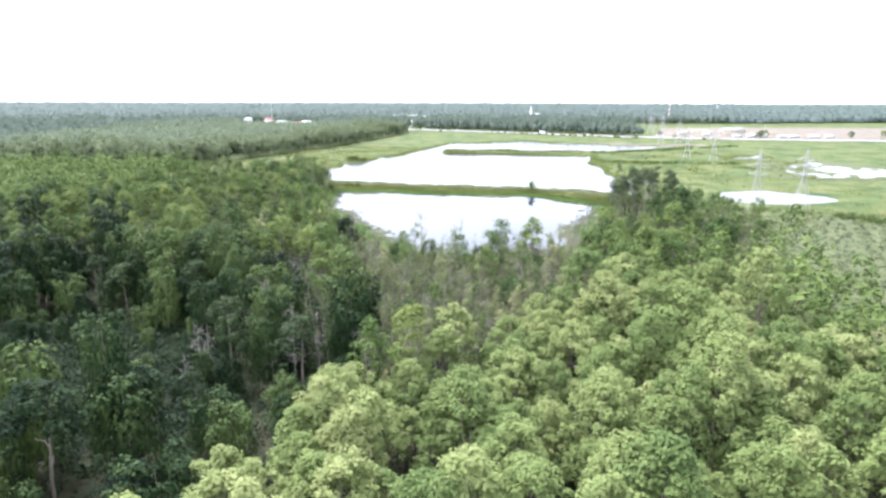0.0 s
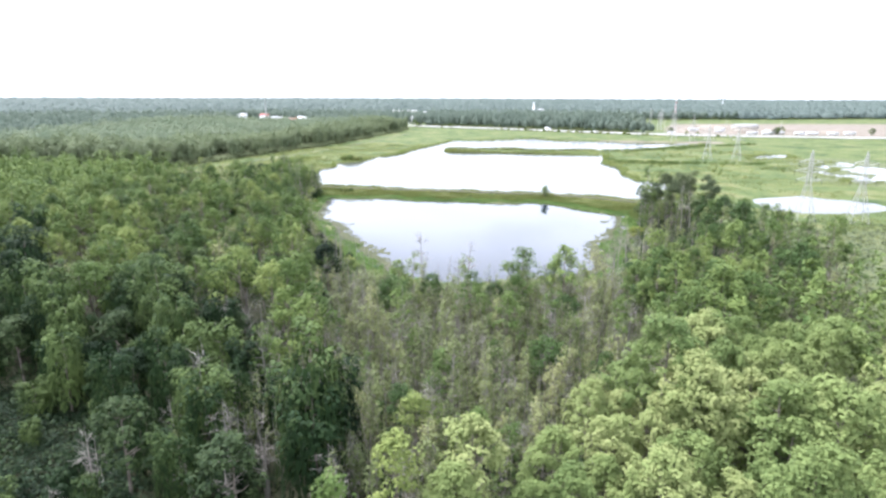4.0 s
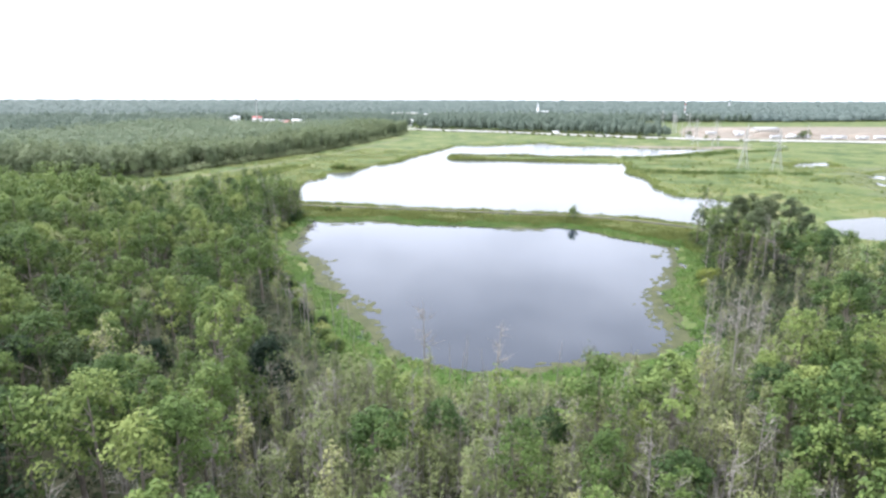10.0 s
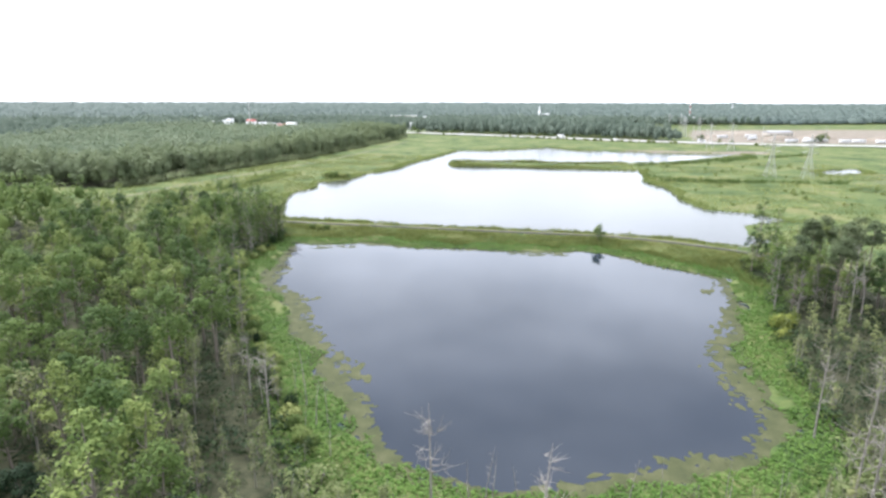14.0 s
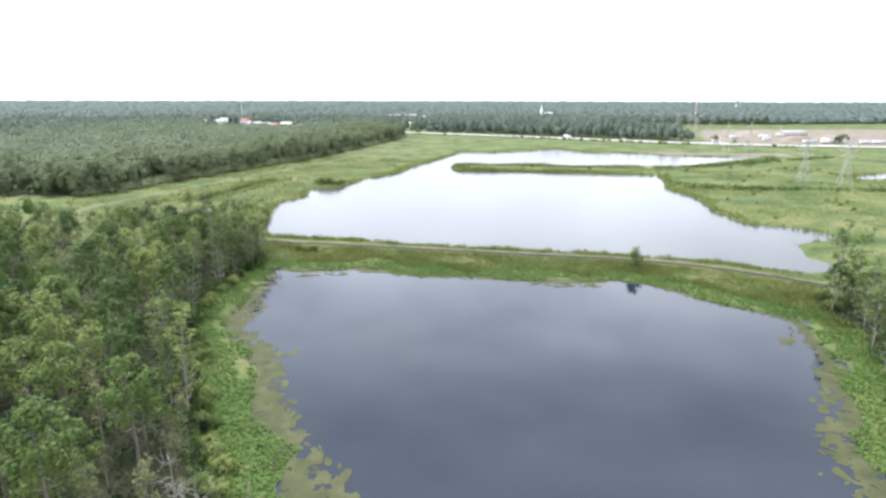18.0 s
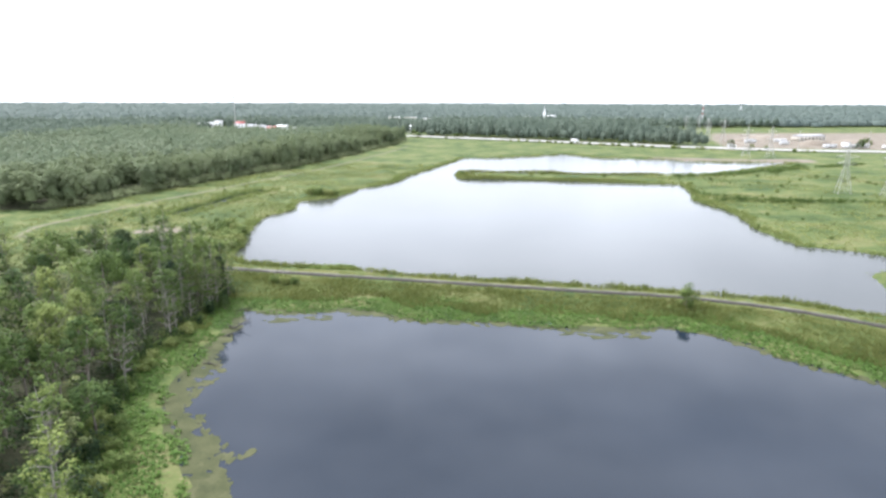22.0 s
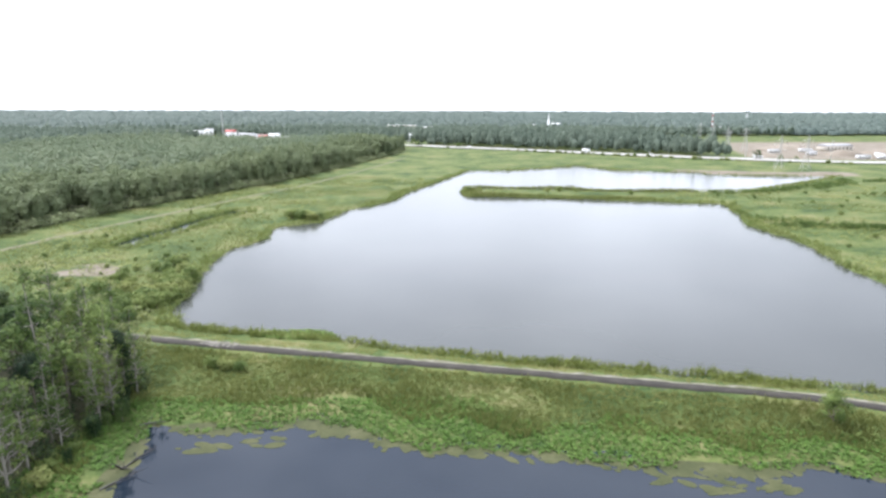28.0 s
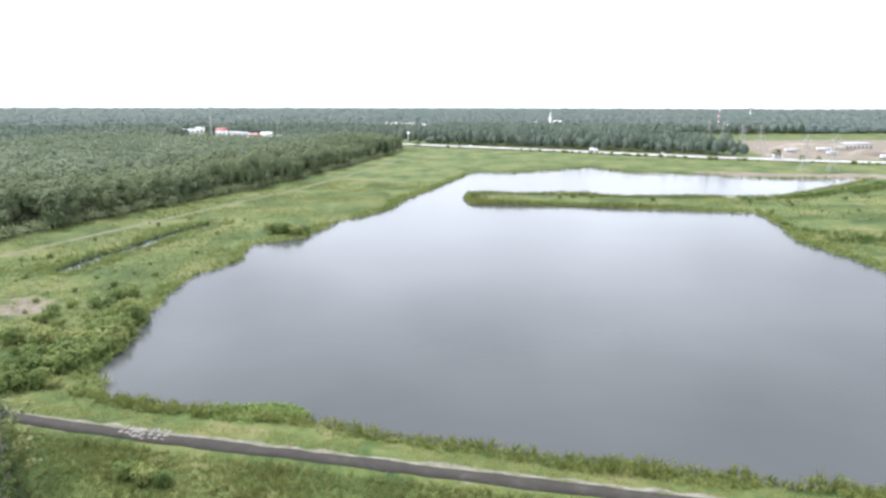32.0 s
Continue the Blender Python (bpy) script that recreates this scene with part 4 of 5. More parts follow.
def mass(name, label, category, spots, variants, mat, soft=False):
    """One mesh of many plants: each spot is x, y, size, and height factor."""
    rng_ = np.random.RandomState(hash_of(name))
    spots = np.asarray(spots, float)
    zs = np.maximum(height(spots[:, 0], spots[:, 1]), -0.03)
    which = rng_.randint(0, len(variants), len(spots))
    ang = rng_.uniform(0, 6.283, len(spots))
    VV, FF, k = [], [], 0
    for v, (bv, bf) in enumerate(variants):
        sel = np.where(which == v)[0]
        if not len(sel):
            continue
        c, s = np.cos(ang[sel])[:, None], np.sin(ang[sel])[:, None]
        size, tall = spots[sel, 2][:, None], (spots[sel, 3] if spots.shape[1] > 3 else spots[sel, 2])[:, None]
        P = np.stack([(bv[:, 0] * c - bv[:, 1] * s) * size + spots[sel, 0][:, None], (bv[:, 0] * s + bv[:, 1] * c) * size + spots[sel, 1][:, None], bv[:, 2] * tall + zs[sel][:, None]], -1)
        F = bf[None] + (np.arange(len(sel)) * len(bv))[:, None, None] + k
        VV.append(P.reshape(-1, 3)), FF.append(F.reshape(-1, bf.shape[1]))
        k += len(bv) * len(sel)
    me = quads(name, np.concatenate(VV), np.concatenate(FF), mat)
    if soft:
        me.polygons.foreach_set("use_smooth", np.ones(len(me.polygons), bool))
    return tagged(new(name, me), label, category, kind="stuff")


rl = np.random.RandomState(31)
woods_low = [low_tree(rl, "woods") for _ in range(5)]
swamp_low = [low_tree(rl, "swamp") for _ in range(5)]
extra = []
qx, qy = scatter(rl, -330, -150, -10, 440, 6.8)
ok = in_forest(qx, qy)
side_woods = np.c_[qx[ok], qy[ok], rl.uniform(0.95, 1.4, ok.sum()), rl.uniform(0.7, 1.3, ok.sum())]
qx, qy = scatter(rl, -250, 110, -60, 6, 7.0)
ok = in_forest(qx, qy)
extra += [(x, y, s) for x, y, s in zip(qx[ok], qy[ok], rl.uniform(0.85, 1.1, ok.sum()))]
mass("woods", "dense mid-green swamp woods", "woods", extra + LEFT_OVER["woods"] + LEFT_OVER["vine"] + LEFT_OVER["feather"] + LEFT_OVER["shade"] + LEFT_OVER["broad"], woods_low, M_WOODS)
if LEFT_OVER["swamp"]:
    mass("swamp_thicket", "grey-green thicket of thin swamp trees", "woods", LEFT_OVER["swamp"], swamp_low, M_SWAMP)
# slim trees packed between the larger ones of the swamp: thin crowns on pale stems
slim_crowns, slim_stems = [], []
for i in range(6):
    h_ = rl.uniform(7, 12)
    stem_, tips_ = trunk_limbs(rl, h_, 0.1, 7, 0.9, 0.4, 0.5, 4)
    slim_stems.append(stem_)
    cs_ = list(tips_) + [np.array((rl.normal() * 0.12, rl.normal() * 0.12, z)) for z in np.linspace(h_ * 0.6, h_, 5)]
    slim_crowns.append(ball_leaves(rl, cs_, rl.uniform(0.25, 0.55, len(cs_)), 40, 0.42, 0.24, squash=1.4))
sx, sy = scatter(rl, -52, 62, 96, 208, 2.9)
ok = in_forest(sx, sy) & (shore(sx, sy) > 7)
rim_ = np.interp(sy, [90, 97, 112, 121, 136, 150, 165], [1, 7, 20, 30, 50, 72, 94])
ok &= ((sx < rim_) | (sy > 163)) & (sx > -36 + 0.1 * (sy - 100) + 8 * patches(sx, sy, 14, 33)) & (patches(sx, sy, 9, 34) > -0.55) & (sy > 100 - 0.2 * sx)
slim = np.c_[sx, sy, rl.uniform(0.8, 1.15, len(sx)), rl.uniform(0.75, 1.15, len(sx)) * step(shore(sx, sy), 0, 34) + 0.12][ok]
leafy = rl.uniform(size=len(slim)) < 0.85
mass("slim_stems", "pale bare stems of slim swamp trees", "trees", slim, slim_stems, M_PALE)
mass("slim_crowns", "thin grey-green crowns of slim swamp trees", "trees", slim[leafy], slim_crowns, M_SWAMP)
# undergrowth
ux, uy = scatter(rl, -90, 100, 40, 365, 4.2)
ok = in_forest(ux, uy)
ux, uy = ux[ok], uy[ok]
under = [make_bush(np.random.RandomState(900 + i))[1][0][1] for i in range(3)]
thin = []
for bv, bf in under:
    pick = bf[:: 7]
    thin.append((bv[pick.ravel()] * (1.25, 1.25, 1.1), np.arange(pick.size).reshape(-1, bf.shape[1])))
low_rows = np.c_[ux, uy, rl.uniform(0.9, 2.0, len(ux))]
wet_side = (ux > -24) & (uy > 112) & (uy < 215)
# coloured darker than the crowns, for the shade under them
mass("undergrowth", "tangled low undergrowth, the trees' shade in its dark colour", "undergrowth", low_rows[~wet_side], thin, M_DARK_SHADED)
mass("swamp_undergrowth", "olive-green brush between the swamp trees", "undergrowth", low_rows[wet_side] * (1, 1, 1.25), thin, M_SWAMP)

# the hollow's shade is in the carpet's leaf colour
cx_, cy_ = scatter(rl, -105, -28, 78, 135, 1.7)
ok = outside_of(HOLLOW, cx_, cy_) < 5
mass("vine_carpet", "vines heaped over the hollow's floor, shade in their colour", "vines", np.c_[cx_, cy_, rl.uniform(0.8, 1.7, len(cx_)), rl.uniform(0.5, 1.2, len(cx_)) * (1 + 0.5 * patches(cx_, cy_, 9, 35))][ok], thin, M_DARK_SHADED)

# the woods beside the meadow, beyond the highway and out to the horizon
far_near = [column_tree(rl) for _ in range(8)]
far_mid = [far_bushy(rl) for _ in range(10)]
far_low = [dome(rl) for _ in range(8)]
qx, qy = scatter(rl, -420, -40, 470, 1010, 7.4)
qx, qy = qx + rl.normal(size=len(qx)) * 3.0, qy + rl.normal(size=len(qx)) * 3.0
ok = inside(BACK, qx, qy)
qx, qy = qx[ok], qy[ok]
tall = rl.uniform(0.9, 1.22, len(qx)) * (1 + 0.14 * patches(qx, qy, 60, 41) + 0.12 * patches(qx, qy, 17, 42))
depth = -outside_of(BACK, qx, qy)
rows_ = np.c_[qx, qy, rl.uniform(1.2, 2.1, len(qx)), tall]
mass("side_woods", "dense dark swamp woods beside the flight line", "woods", side_woods, far_mid, M_WOODS)
mass("edge_woods", "tall dense woods along the meadow", "woods", rows_[depth < 55], far_near, M_FAR_HAZY)
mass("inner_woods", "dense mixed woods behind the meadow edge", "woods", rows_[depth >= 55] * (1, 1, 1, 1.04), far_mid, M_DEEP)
ex, ey = along(BACK[:8], 2.6)
skirt = np.concatenate([ex + ey * off + rl.normal(size=ex.shape) * 1.6 for off in (1.0, 4.0)])
mass("edge_shrubs", "shrubs filling the foot of the woods", "shrubs", np.c_[skirt, rl.uniform(1.6, 3.0, len(skirt)), rl.uniform(1.4, 3.2, len(skirt))], thin, M_FAR_HAZY)

CLEAR = [(-446, 1356, 60), (-344, 1234, 45), (-308, 1200, 45), (-255, 1162, 52), (-88, 1588, 60), (-58, 1172, 26), (619, 1650, 70), (247, 1768, 45), (196, 1675, 35)]


def wild(X, Y):
    """Where the distant woods stand: left of the meadow and behind the highway, but for the site and clearings."""
    road = np.interp(X, [p[0] for p in HIGHWAY], [p[1] for p in HIGHWAY])
    w = (inside(BACK, X, Y) | (Y > road + 22) | (X < -420)) & ~((outside_of(SITE, X, Y) < 8))
    open_field = (X > 290) & (Y < 1330 + 0.12 * X) & (Y > 700)
    w &= ~open_field
    w &= line_dist(HIGHWAY, X, Y) > 20
    for cx, cy, r in CLEAR:
        w &= ~((np.abs(X - cx) < r) & (Y < cy + 16) & (Y > cy - r * (5.0 if -400 < cx < -200 else 2.0)))
    return w


spots_mid, spots_far = [], []
r0 = 330.0
while r0 < 4700:
    gap = max(9.0, r0 * 0.008) if r0 < 1500 else r0 * 0.0095
    lo, hi = np.radians(-41), np.radians(41)
    k = int((hi - lo) * r0 / gap)
    a = lo + (np.arange(k) + rl.uniform(0, 1, k)) * (hi - lo) / k
    rr = r0 + rl.uniform(-0.6, 0.6, k) * gap
    X_, Y_ = np.sin(a) * rr, np.cos(a) * rr + 60
    ok = wild(X_, Y_) & ~((X_ > -420) & (Y_ < 1010) & inside(BACK, X_, Y_))
    s = gap / 6.4 if r0 < 1500 else gap / 7.6
    for x, y in zip(X_[ok], Y_[ok]):
        (spots_mid if r0 < 1500 else spots_far).append((x, y, s * rl.uniform(0.75, 1.55), rl.uniform(0.7, 1.25) * (1.4 if y < 1260 and x > -60 else 1.25 if r0 < 1500 else 1.0)))
    r0 += gap * 0.92
far_plain = [far_crown(rl) for _ in range(14)]
# the haze over these woods is in their leaf colours
mass("distant_woods", "distant mixed woods beyond the highway", "woods", spots_mid, far_plain, M_DISTANT_HAZY)
mass("horizon_woods", "flat woods reaching to the horizon, haze in their grey-green colour", "woods", spots_far, far_low, M_HORIZON_HAZY, True)


# ---- low plants ----
def tuft(rng, blades, tall, wide, lean=0.35, spread=0.3):
    """A tussock of upright blades."""
    a = rng.uniform(0, 6.283, blades)
    N = np.stack([np.cos(a), np.sin(a), 0.2 + 0 * a], -1)
    C = np.stack([rng.normal(size=blades) * spread, rng.normal(size=blades) * spread, tall * rng.uniform(0.3, 0.5, blades)], -1)
    up = np.stack([rng.normal(size=blades) * lean, rng.normal(size=blades) * lean, np.ones(blades)], -1)
    return cards(rng, C, unit(N), tall, wide, 0.1, up=up)


def rosette(rng, leaves, size):
    """A floating plant: broad leaves lying nearly flat, some raised."""
    C = np.c_[rng.normal(size=(leaves, 2)) * size * 0.55, rng.uniform(0.05, 0.3, leaves)]
    N = unit(np.c_[rng.normal(size=(leaves, 2)) * 0.45, np.ones(leaves)])
    return cards(rng, C, N, size, size * 0.75, 0.2)


rg = np.random.RandomState(63)
REEDS = [tuft(rg, 9, 1.5, 0.17) for _ in range(4)]
GRASS = [tuft(rg, 7, 0.8, 0.17, 0.55, 0.45) for _ in range(5)]
WEEDS = [ball_leaves(rg, rg.normal(size=(5, 3)) * (0.5, 0.5, 0.15) + (0, 0, 0.45), rg.uniform(0.3, 0.5, 5), 40, 0.3, 0.2) for _ in range(4)]
MATS = [rosette(rg, 10, 0.4) for _ in range(5)]


def field(x0, x1, y0, y1, gap, rule, deep=-0.35):
    """Spots on a jittered grid where rule(x, y, metres from the water, metres from the trail) holds."""
    X_, Y_ = scatter(rg, x0, x1, y0, y1, gap)
    d, t = shore(X_, Y_), line_dist(TRAIL, X_, Y_)
    ok = rule(X_, Y_, d, t) & (height(X_, Y_) > deep) & (line_dist(TRACK, X_, Y_) > 1.8)
    return X_[ok], Y_[ok], d[ok], t[ok]


def trail_y(X_):
    return np.interp(X_, [p[0] for p in TRAIL], [p[1] for p in TRAIL])


d1 = lambda X_, Y_: outside_of(POND_1, X_, Y_)
forest_out = lambda X_, Y_: outside_of(FRONT, X_, Y_)
# the near slope of the dam: tall reeds above, floating leaves towards the water
X_, Y_, d, t = field(-86, 130, 290, 384, 0.88, lambda X, Y, d, t: (Y < trail_y(X) - 3.0) & (d1(X, Y) > 5.0 + 3 * patches(X, Y, 9, 51)) & (forest_out(X, Y) > -2) & (t < 45))
mass("reeds", "tall yellow-green reeds on the dam slope", "reeds", np.c_[X_, Y_, rg.uniform(0.7, 1.25, len(X_)), rg.uniform(0.45, 1.15, len(X_)) * (0.75 + 0.45 * patches(X_, Y_, 9, 52) + 0.25 * patches(X_, Y_, 4, 93))], REEDS, M_REED)
X_, Y_, d, t = field(-90, 100, 186, 352, 0.85, lambda X, Y, d, t: (d1(X, Y) > -1.2 + 1.6 * patches(X, Y, 5, 53)) & ((patches(X, Y, 3.5, 61) + 0.7 * patches(X, Y, 9, 62) > -0.55) | (d1(X, Y) > 2.5)) & (d1(X, Y) < 21) & (forest_out(X, Y) > -3) & (Y < trail_y(X) - 12) & ((d1(X, Y) < 11 + 5 * patches(X, Y, 9, 54)) | (Y < 300) | (t > 40)), -1.6)
mass("floating_plants", "bright green floating plants ringing the pond", "water plants", np.c_[X_, Y_, rg.uniform(0.8, 1.5, len(X_)), rg.uniform(0.7, 1.6, len(X_))], MATS, M_MAT)
X_, Y_, d, t = field(-90, 100, 186, 360, 2.2, lambda X, Y, d, t: (d1(X, Y) > 6 + 4 * patches(X, Y, 8, 91)) & (d1(X, Y) < 32) & (forest_out(X, Y) > -5) & (Y < trail_y(X) - 8) & ((t > 26) | (patches(X, Y, 6, 92) > 0.45)))
mass("marsh_weeds", "leafy green marsh weeds behind the pond edge", "weeds", np.c_[X_, Y_, rg.uniform(0.7, 1.6, len(X_))], WEEDS, M_BUSH)
# the far side of the dam: a weedy strip at the water
X_, Y_, d, t = field(-100, 125, 325, 396, 0.8, lambda X, Y, d, t: (Y > trail_y(X) + 2.2) & (d < 3.2 + 2.2 * patches(X, Y, 6, 71)) & (d > -0.9 + 0.8 * patches(X, Y, 4, 72)) & (t < 12))
mass("bank_weeds", "leafy yellow-green weeds along the water's edge", "weeds", np.c_[X_, Y_, rg.uniform(0.6, 1.2, len(X_)), rg.uniform(0.5, 1.25, len(X_)) * (1 + 0.5 * patches(X_, Y_, 5, 73))], WEEDS[:2] + REEDS[:2], M_BANK)
X_, Y_, d, t = field(-56, -34, 378, 390, 0.6, lambda X, Y, d, t: (np.hypot((X + 45) / 9.5, (Y - 383) / 3.4) < 1 + 0.2 * patches(X, Y, 3, 55)), -9)
mat_spots = np.c_[X_, Y_, rg.uniform(0.8, 1.3, len(X_)), rg.uniform(0.8, 1.6, len(X_))]
# short tufts beside the trail
X_, Y_, d, t = field(-110, 112, 300, 392, 0.75, lambda X, Y, d, t: (t > 2.3) & (t < 6.0) & (d > 0.4) & (forest_out(X, Y) > 0) & (patches(X, Y, 3, 96) > -0.45))
mass("verge_grass", "short dry tufts of grass beside the trail", "grass", np.c_[X_, Y_, rg.uniform(0.5, 0.9, len(X_)), rg.uniform(0.3, 0.7, len(X_))], GRASS, M_REED)
# meadow grass left and right of the large pond, and its shore
X_, Y_, d, t = field(-186, -25, 376, 700, 2.0, lambda X, Y, d, t: (d > 0.3) & (outside_of(BACK, X, Y) > 1) & (forest_out(X, Y) > 1) & (np.hypot((X + 117) / 1.9, Y - 436) > 8) & (line_dist(DITCH_LINE, X, Y) > 3.5) & (line_dist(TRACK, X, Y) > 2.6) & (t > 2.6) & (patches(X, Y, 17, 81) + 0.6 * patches(X, Y, 5, 82) > -0.25))
X2, Y2, d2, t2 = field(84, 300, 60, 640, 2.7, lambda X, Y, d, t: (d > 0.3) & (forest_out(X, Y) > 1) & (t > 2.6) & (patches(X, Y, 21, 83) + 0.6 * patches(X, Y, 6, 84) > -0.2))
XA, YA = np.r_[X_, X2], np.r_[Y_, Y2]
mass("meadow_grass", "rough tussocky meadow grass in mixed greens", "grass", np.c_[XA, YA, rg.uniform(0.9, 2.0, len(XA)), rg.uniform(0.4, 1.3, len(XA)) * (0.8 + 0.5 * patches(XA, YA, 15, 57))], GRASS, M_MEADOW)
X_, Y_, d, t = field(-142, 310, 380, 812, 1.7, lambda X, Y, d, t: (d > -0.6) & (d < 4.5 + 3.5 * patches(X, Y, 18, 58)) & (t > 8) & (line_dist(DITCH_LINE, X, Y) > 1.3))
mass("shore_reeds", "green reeds and weeds fringing the large pond", "reeds", np.c_[X_, Y_, rg.uniform(0.9, 1.9, len(X_)), rg.uniform(0.6, 1.7, len(X_))], WEEDS[:2] + REEDS[:3], M_BUSH)
X_, Y_, d, t = field(-165, 290, 395, 700, 3.8, lambda X, Y, d, t: (d > 2) & (patches(X, Y, 26, 59) + 0.5 * patches(X, Y, 9, 60) > 0.42) & (outside_of(BACK, X, Y) > 2))
mass("meadow_weeds", "patches of dark leafy weeds in the meadow", "weeds", np.c_[X_, Y_, rg.uniform(0.9, 2.2, len(X_)), rg.uniform(0.6, 1.6, len(X_))], WEEDS, M_BUSH)
X_, Y_, d, t = field(84, 240, 70, 290, 4.0, lambda X, Y, d, t: (d > 1) & (forest_out(X, Y) > 1) & (np.hypot((X - 150) / 0.9, Y - 190) < 95))
mass("field_scrub", "low dark scrub covering the field", "scrub", np.c_[X_, Y_, rg.uniform(1.0, 2.2, len(X_)), rg.uniform(0.6, 1.5, len(X_))], WEEDS, M_DARK_SHADED)
mass("lily_patch", "dense green floating plants beside the dam", "water plants", np.r_[mat_spots], MATS, M_MAT)


DITCH_SIDE = [np.array(along(DITCH_LINE, 0.9)[0]) + along(DITCH_LINE, 0.9)[1] * o + rg.normal(size=along(DITCH_LINE, 0.9)[0].shape) * 0.4 for o in (2.9, 3.7)]
DITCH_SIDE = np.concatenate(DITCH_SIDE)
mass("ditch_weeds", "dark rushes lining the drainage ditch", "rushes", np.c_[DITCH_SIDE, rg.uniform(0.7, 1.2, len(DITCH_SIDE)), rg.uniform(0.6, 1.5, len(DITCH_SIDE))], WEEDS[:2] + REEDS[:2], M_WOODS)
X_, Y_, d, t = field(-4, 142, 592, 648, 1.5, lambda X, Y, d, t: (d > -0.8) & (d < 9))
mass("spit_reeds", "tall reeds covering the low spit in the pond", "reeds", np.c_[X_, Y_, rg.uniform(1.0, 1.7, len(X_)), rg.uniform(0.9, 1.8, len(X_)) * (1 + 0.5 * patches(X_, Y_, 14, 98))], WEEDS[:2] + REEDS[:3], M_REED)
BANDS = [[(150, 620), (167, 617), (208, 636), (277, 687)], [(128, 546), (140, 524), (155, 507), (176, 507)], [(131, 513), (165, 509), (197, 506), (243, 504)], [(225, 640), (250, 658), (333, 699)], [(178, 272), (188, 253)]]
band = []
for line in BANDS:
    q, n_ = along(line, 1.1)
    for off in (-2.5, -0.8, 0.9, 2.6):
        band.append(q + n_ * off + rg.normal(size=q.shape) * 0.8)
band = np.concatenate(band)
band = band[(shore(band[:, 0], band[:, 1]) > 0.8) & (patches(band[:, 0], band[:, 1], 7, 97) + rg.uniform(-0.5, 0.5, len(band)) > -0.35)]
mass("reed_bands", "bands of dark green reeds crossing the marsh", "reeds", np.c_[band, rg.uniform(1.0, 2.0, len(band)), rg.uniform(1.0, 2.4, len(band))], WEEDS[:3] + REEDS[:1], M_BUSH)


def film_piece(bm, cx, cy, lx, ly, turn, r_):
    """A thin film with a smooth wandering outline lying on the water."""
    k = 16
    a = np.arange(k) * 6.2832 / k
    rag = 1 + sum(r_.uniform(-1, 1) * 0.34 / n_ ** 0.6 * np.cos(n_ * a + r_.uniform(0, 6.28)) for n_ in (1, 2, 3, 5, 7))
    x, y = np.cos(a) * lx * rag, np.sin(a) * ly * rag
    c, s_ = math.cos(turn), math.sin(turn)
    z = 0.02 + r_.uniform(0, 0.012)
    top = [bm.verts.new((cx + c * p - s_ * q, cy + s_ * p + c * q, z)) for p, q in zip(x, y)]
    low = [bm.verts.new((v.co.x, v.co.y, 0.006)) for v in top]
    bm.faces.new(top)
    for i in range(k):
        bm.faces.new((top[i], low[i], low[(i + 1) % k], top[(i + 1) % k]))


def scum(name, cx, cy, lx, ly, turn, seed):
    """A strip of algae: many small films strewn along it."""
    r_ = np.random.RandomState(seed)
    bm = bmesh.new()
    for i in range(int(4 + lx * ly * 0.9)):
        u, v = r_.uniform(-1.1, 1.1), r_.normal() * 0.45
        p, q = u * lx, v * ly
        w = r_.uniform(0.35, 1.0) ** 1.5
        film_piece(bm, cx + math.cos(turn) * p - math.sin(turn) * q, cy + math.sin(turn) * p + math.cos(turn) * q, 1.9 * w, 0.85 * w, turn + r_.normal() * 0.4, r_)
    me = bpy.data.meshes.new(name)
    bm.to_mesh(me)
    bm.free()
    me.materials.append(M_SCUM)
    return tagged(new(name, me), "pale olive film of algae on still water", "algae", kind="stuff")


for i, (cx, cy, lx, ly, tn) in enumerate([(-47, 287, 6.5, 3.2, 2.0), (-40, 272, 8.5, 3.2, 1.7), (-33, 254, 6.5, 2.6, 2.1), (-24, 240, 7.5, 2.8, 2.1), (-53, 306, 7, 2.0, 1.7), (-57, 330, 9, 1.7, 1.6),
                                          (-22, 340.5, 9, 2.2, -0.45), (-44, 337.5, 7, 1.2, 0.1), (0, 334.2, 13, 1.3, -0.1), (22, 329.5, 9, 2.2, -0.35), (30, 327, 6, 1.3, 0.1), (38, 331.5, 7, 1.4, 0.5),
                                          (26, 204.5, 9, 2.6, 0.15), (14, 200, 8, 2.2, 0.0), (46, 232, 8, 1.8, 1.5), (56, 258, 7, 1.8, 1.0), (70, 292, 7, 1.8, 1.0), (-8, 203, 7, 2.0, -0.4)]):
    scum("algae_film", cx, cy, lx, ly, tn, 300 + i)


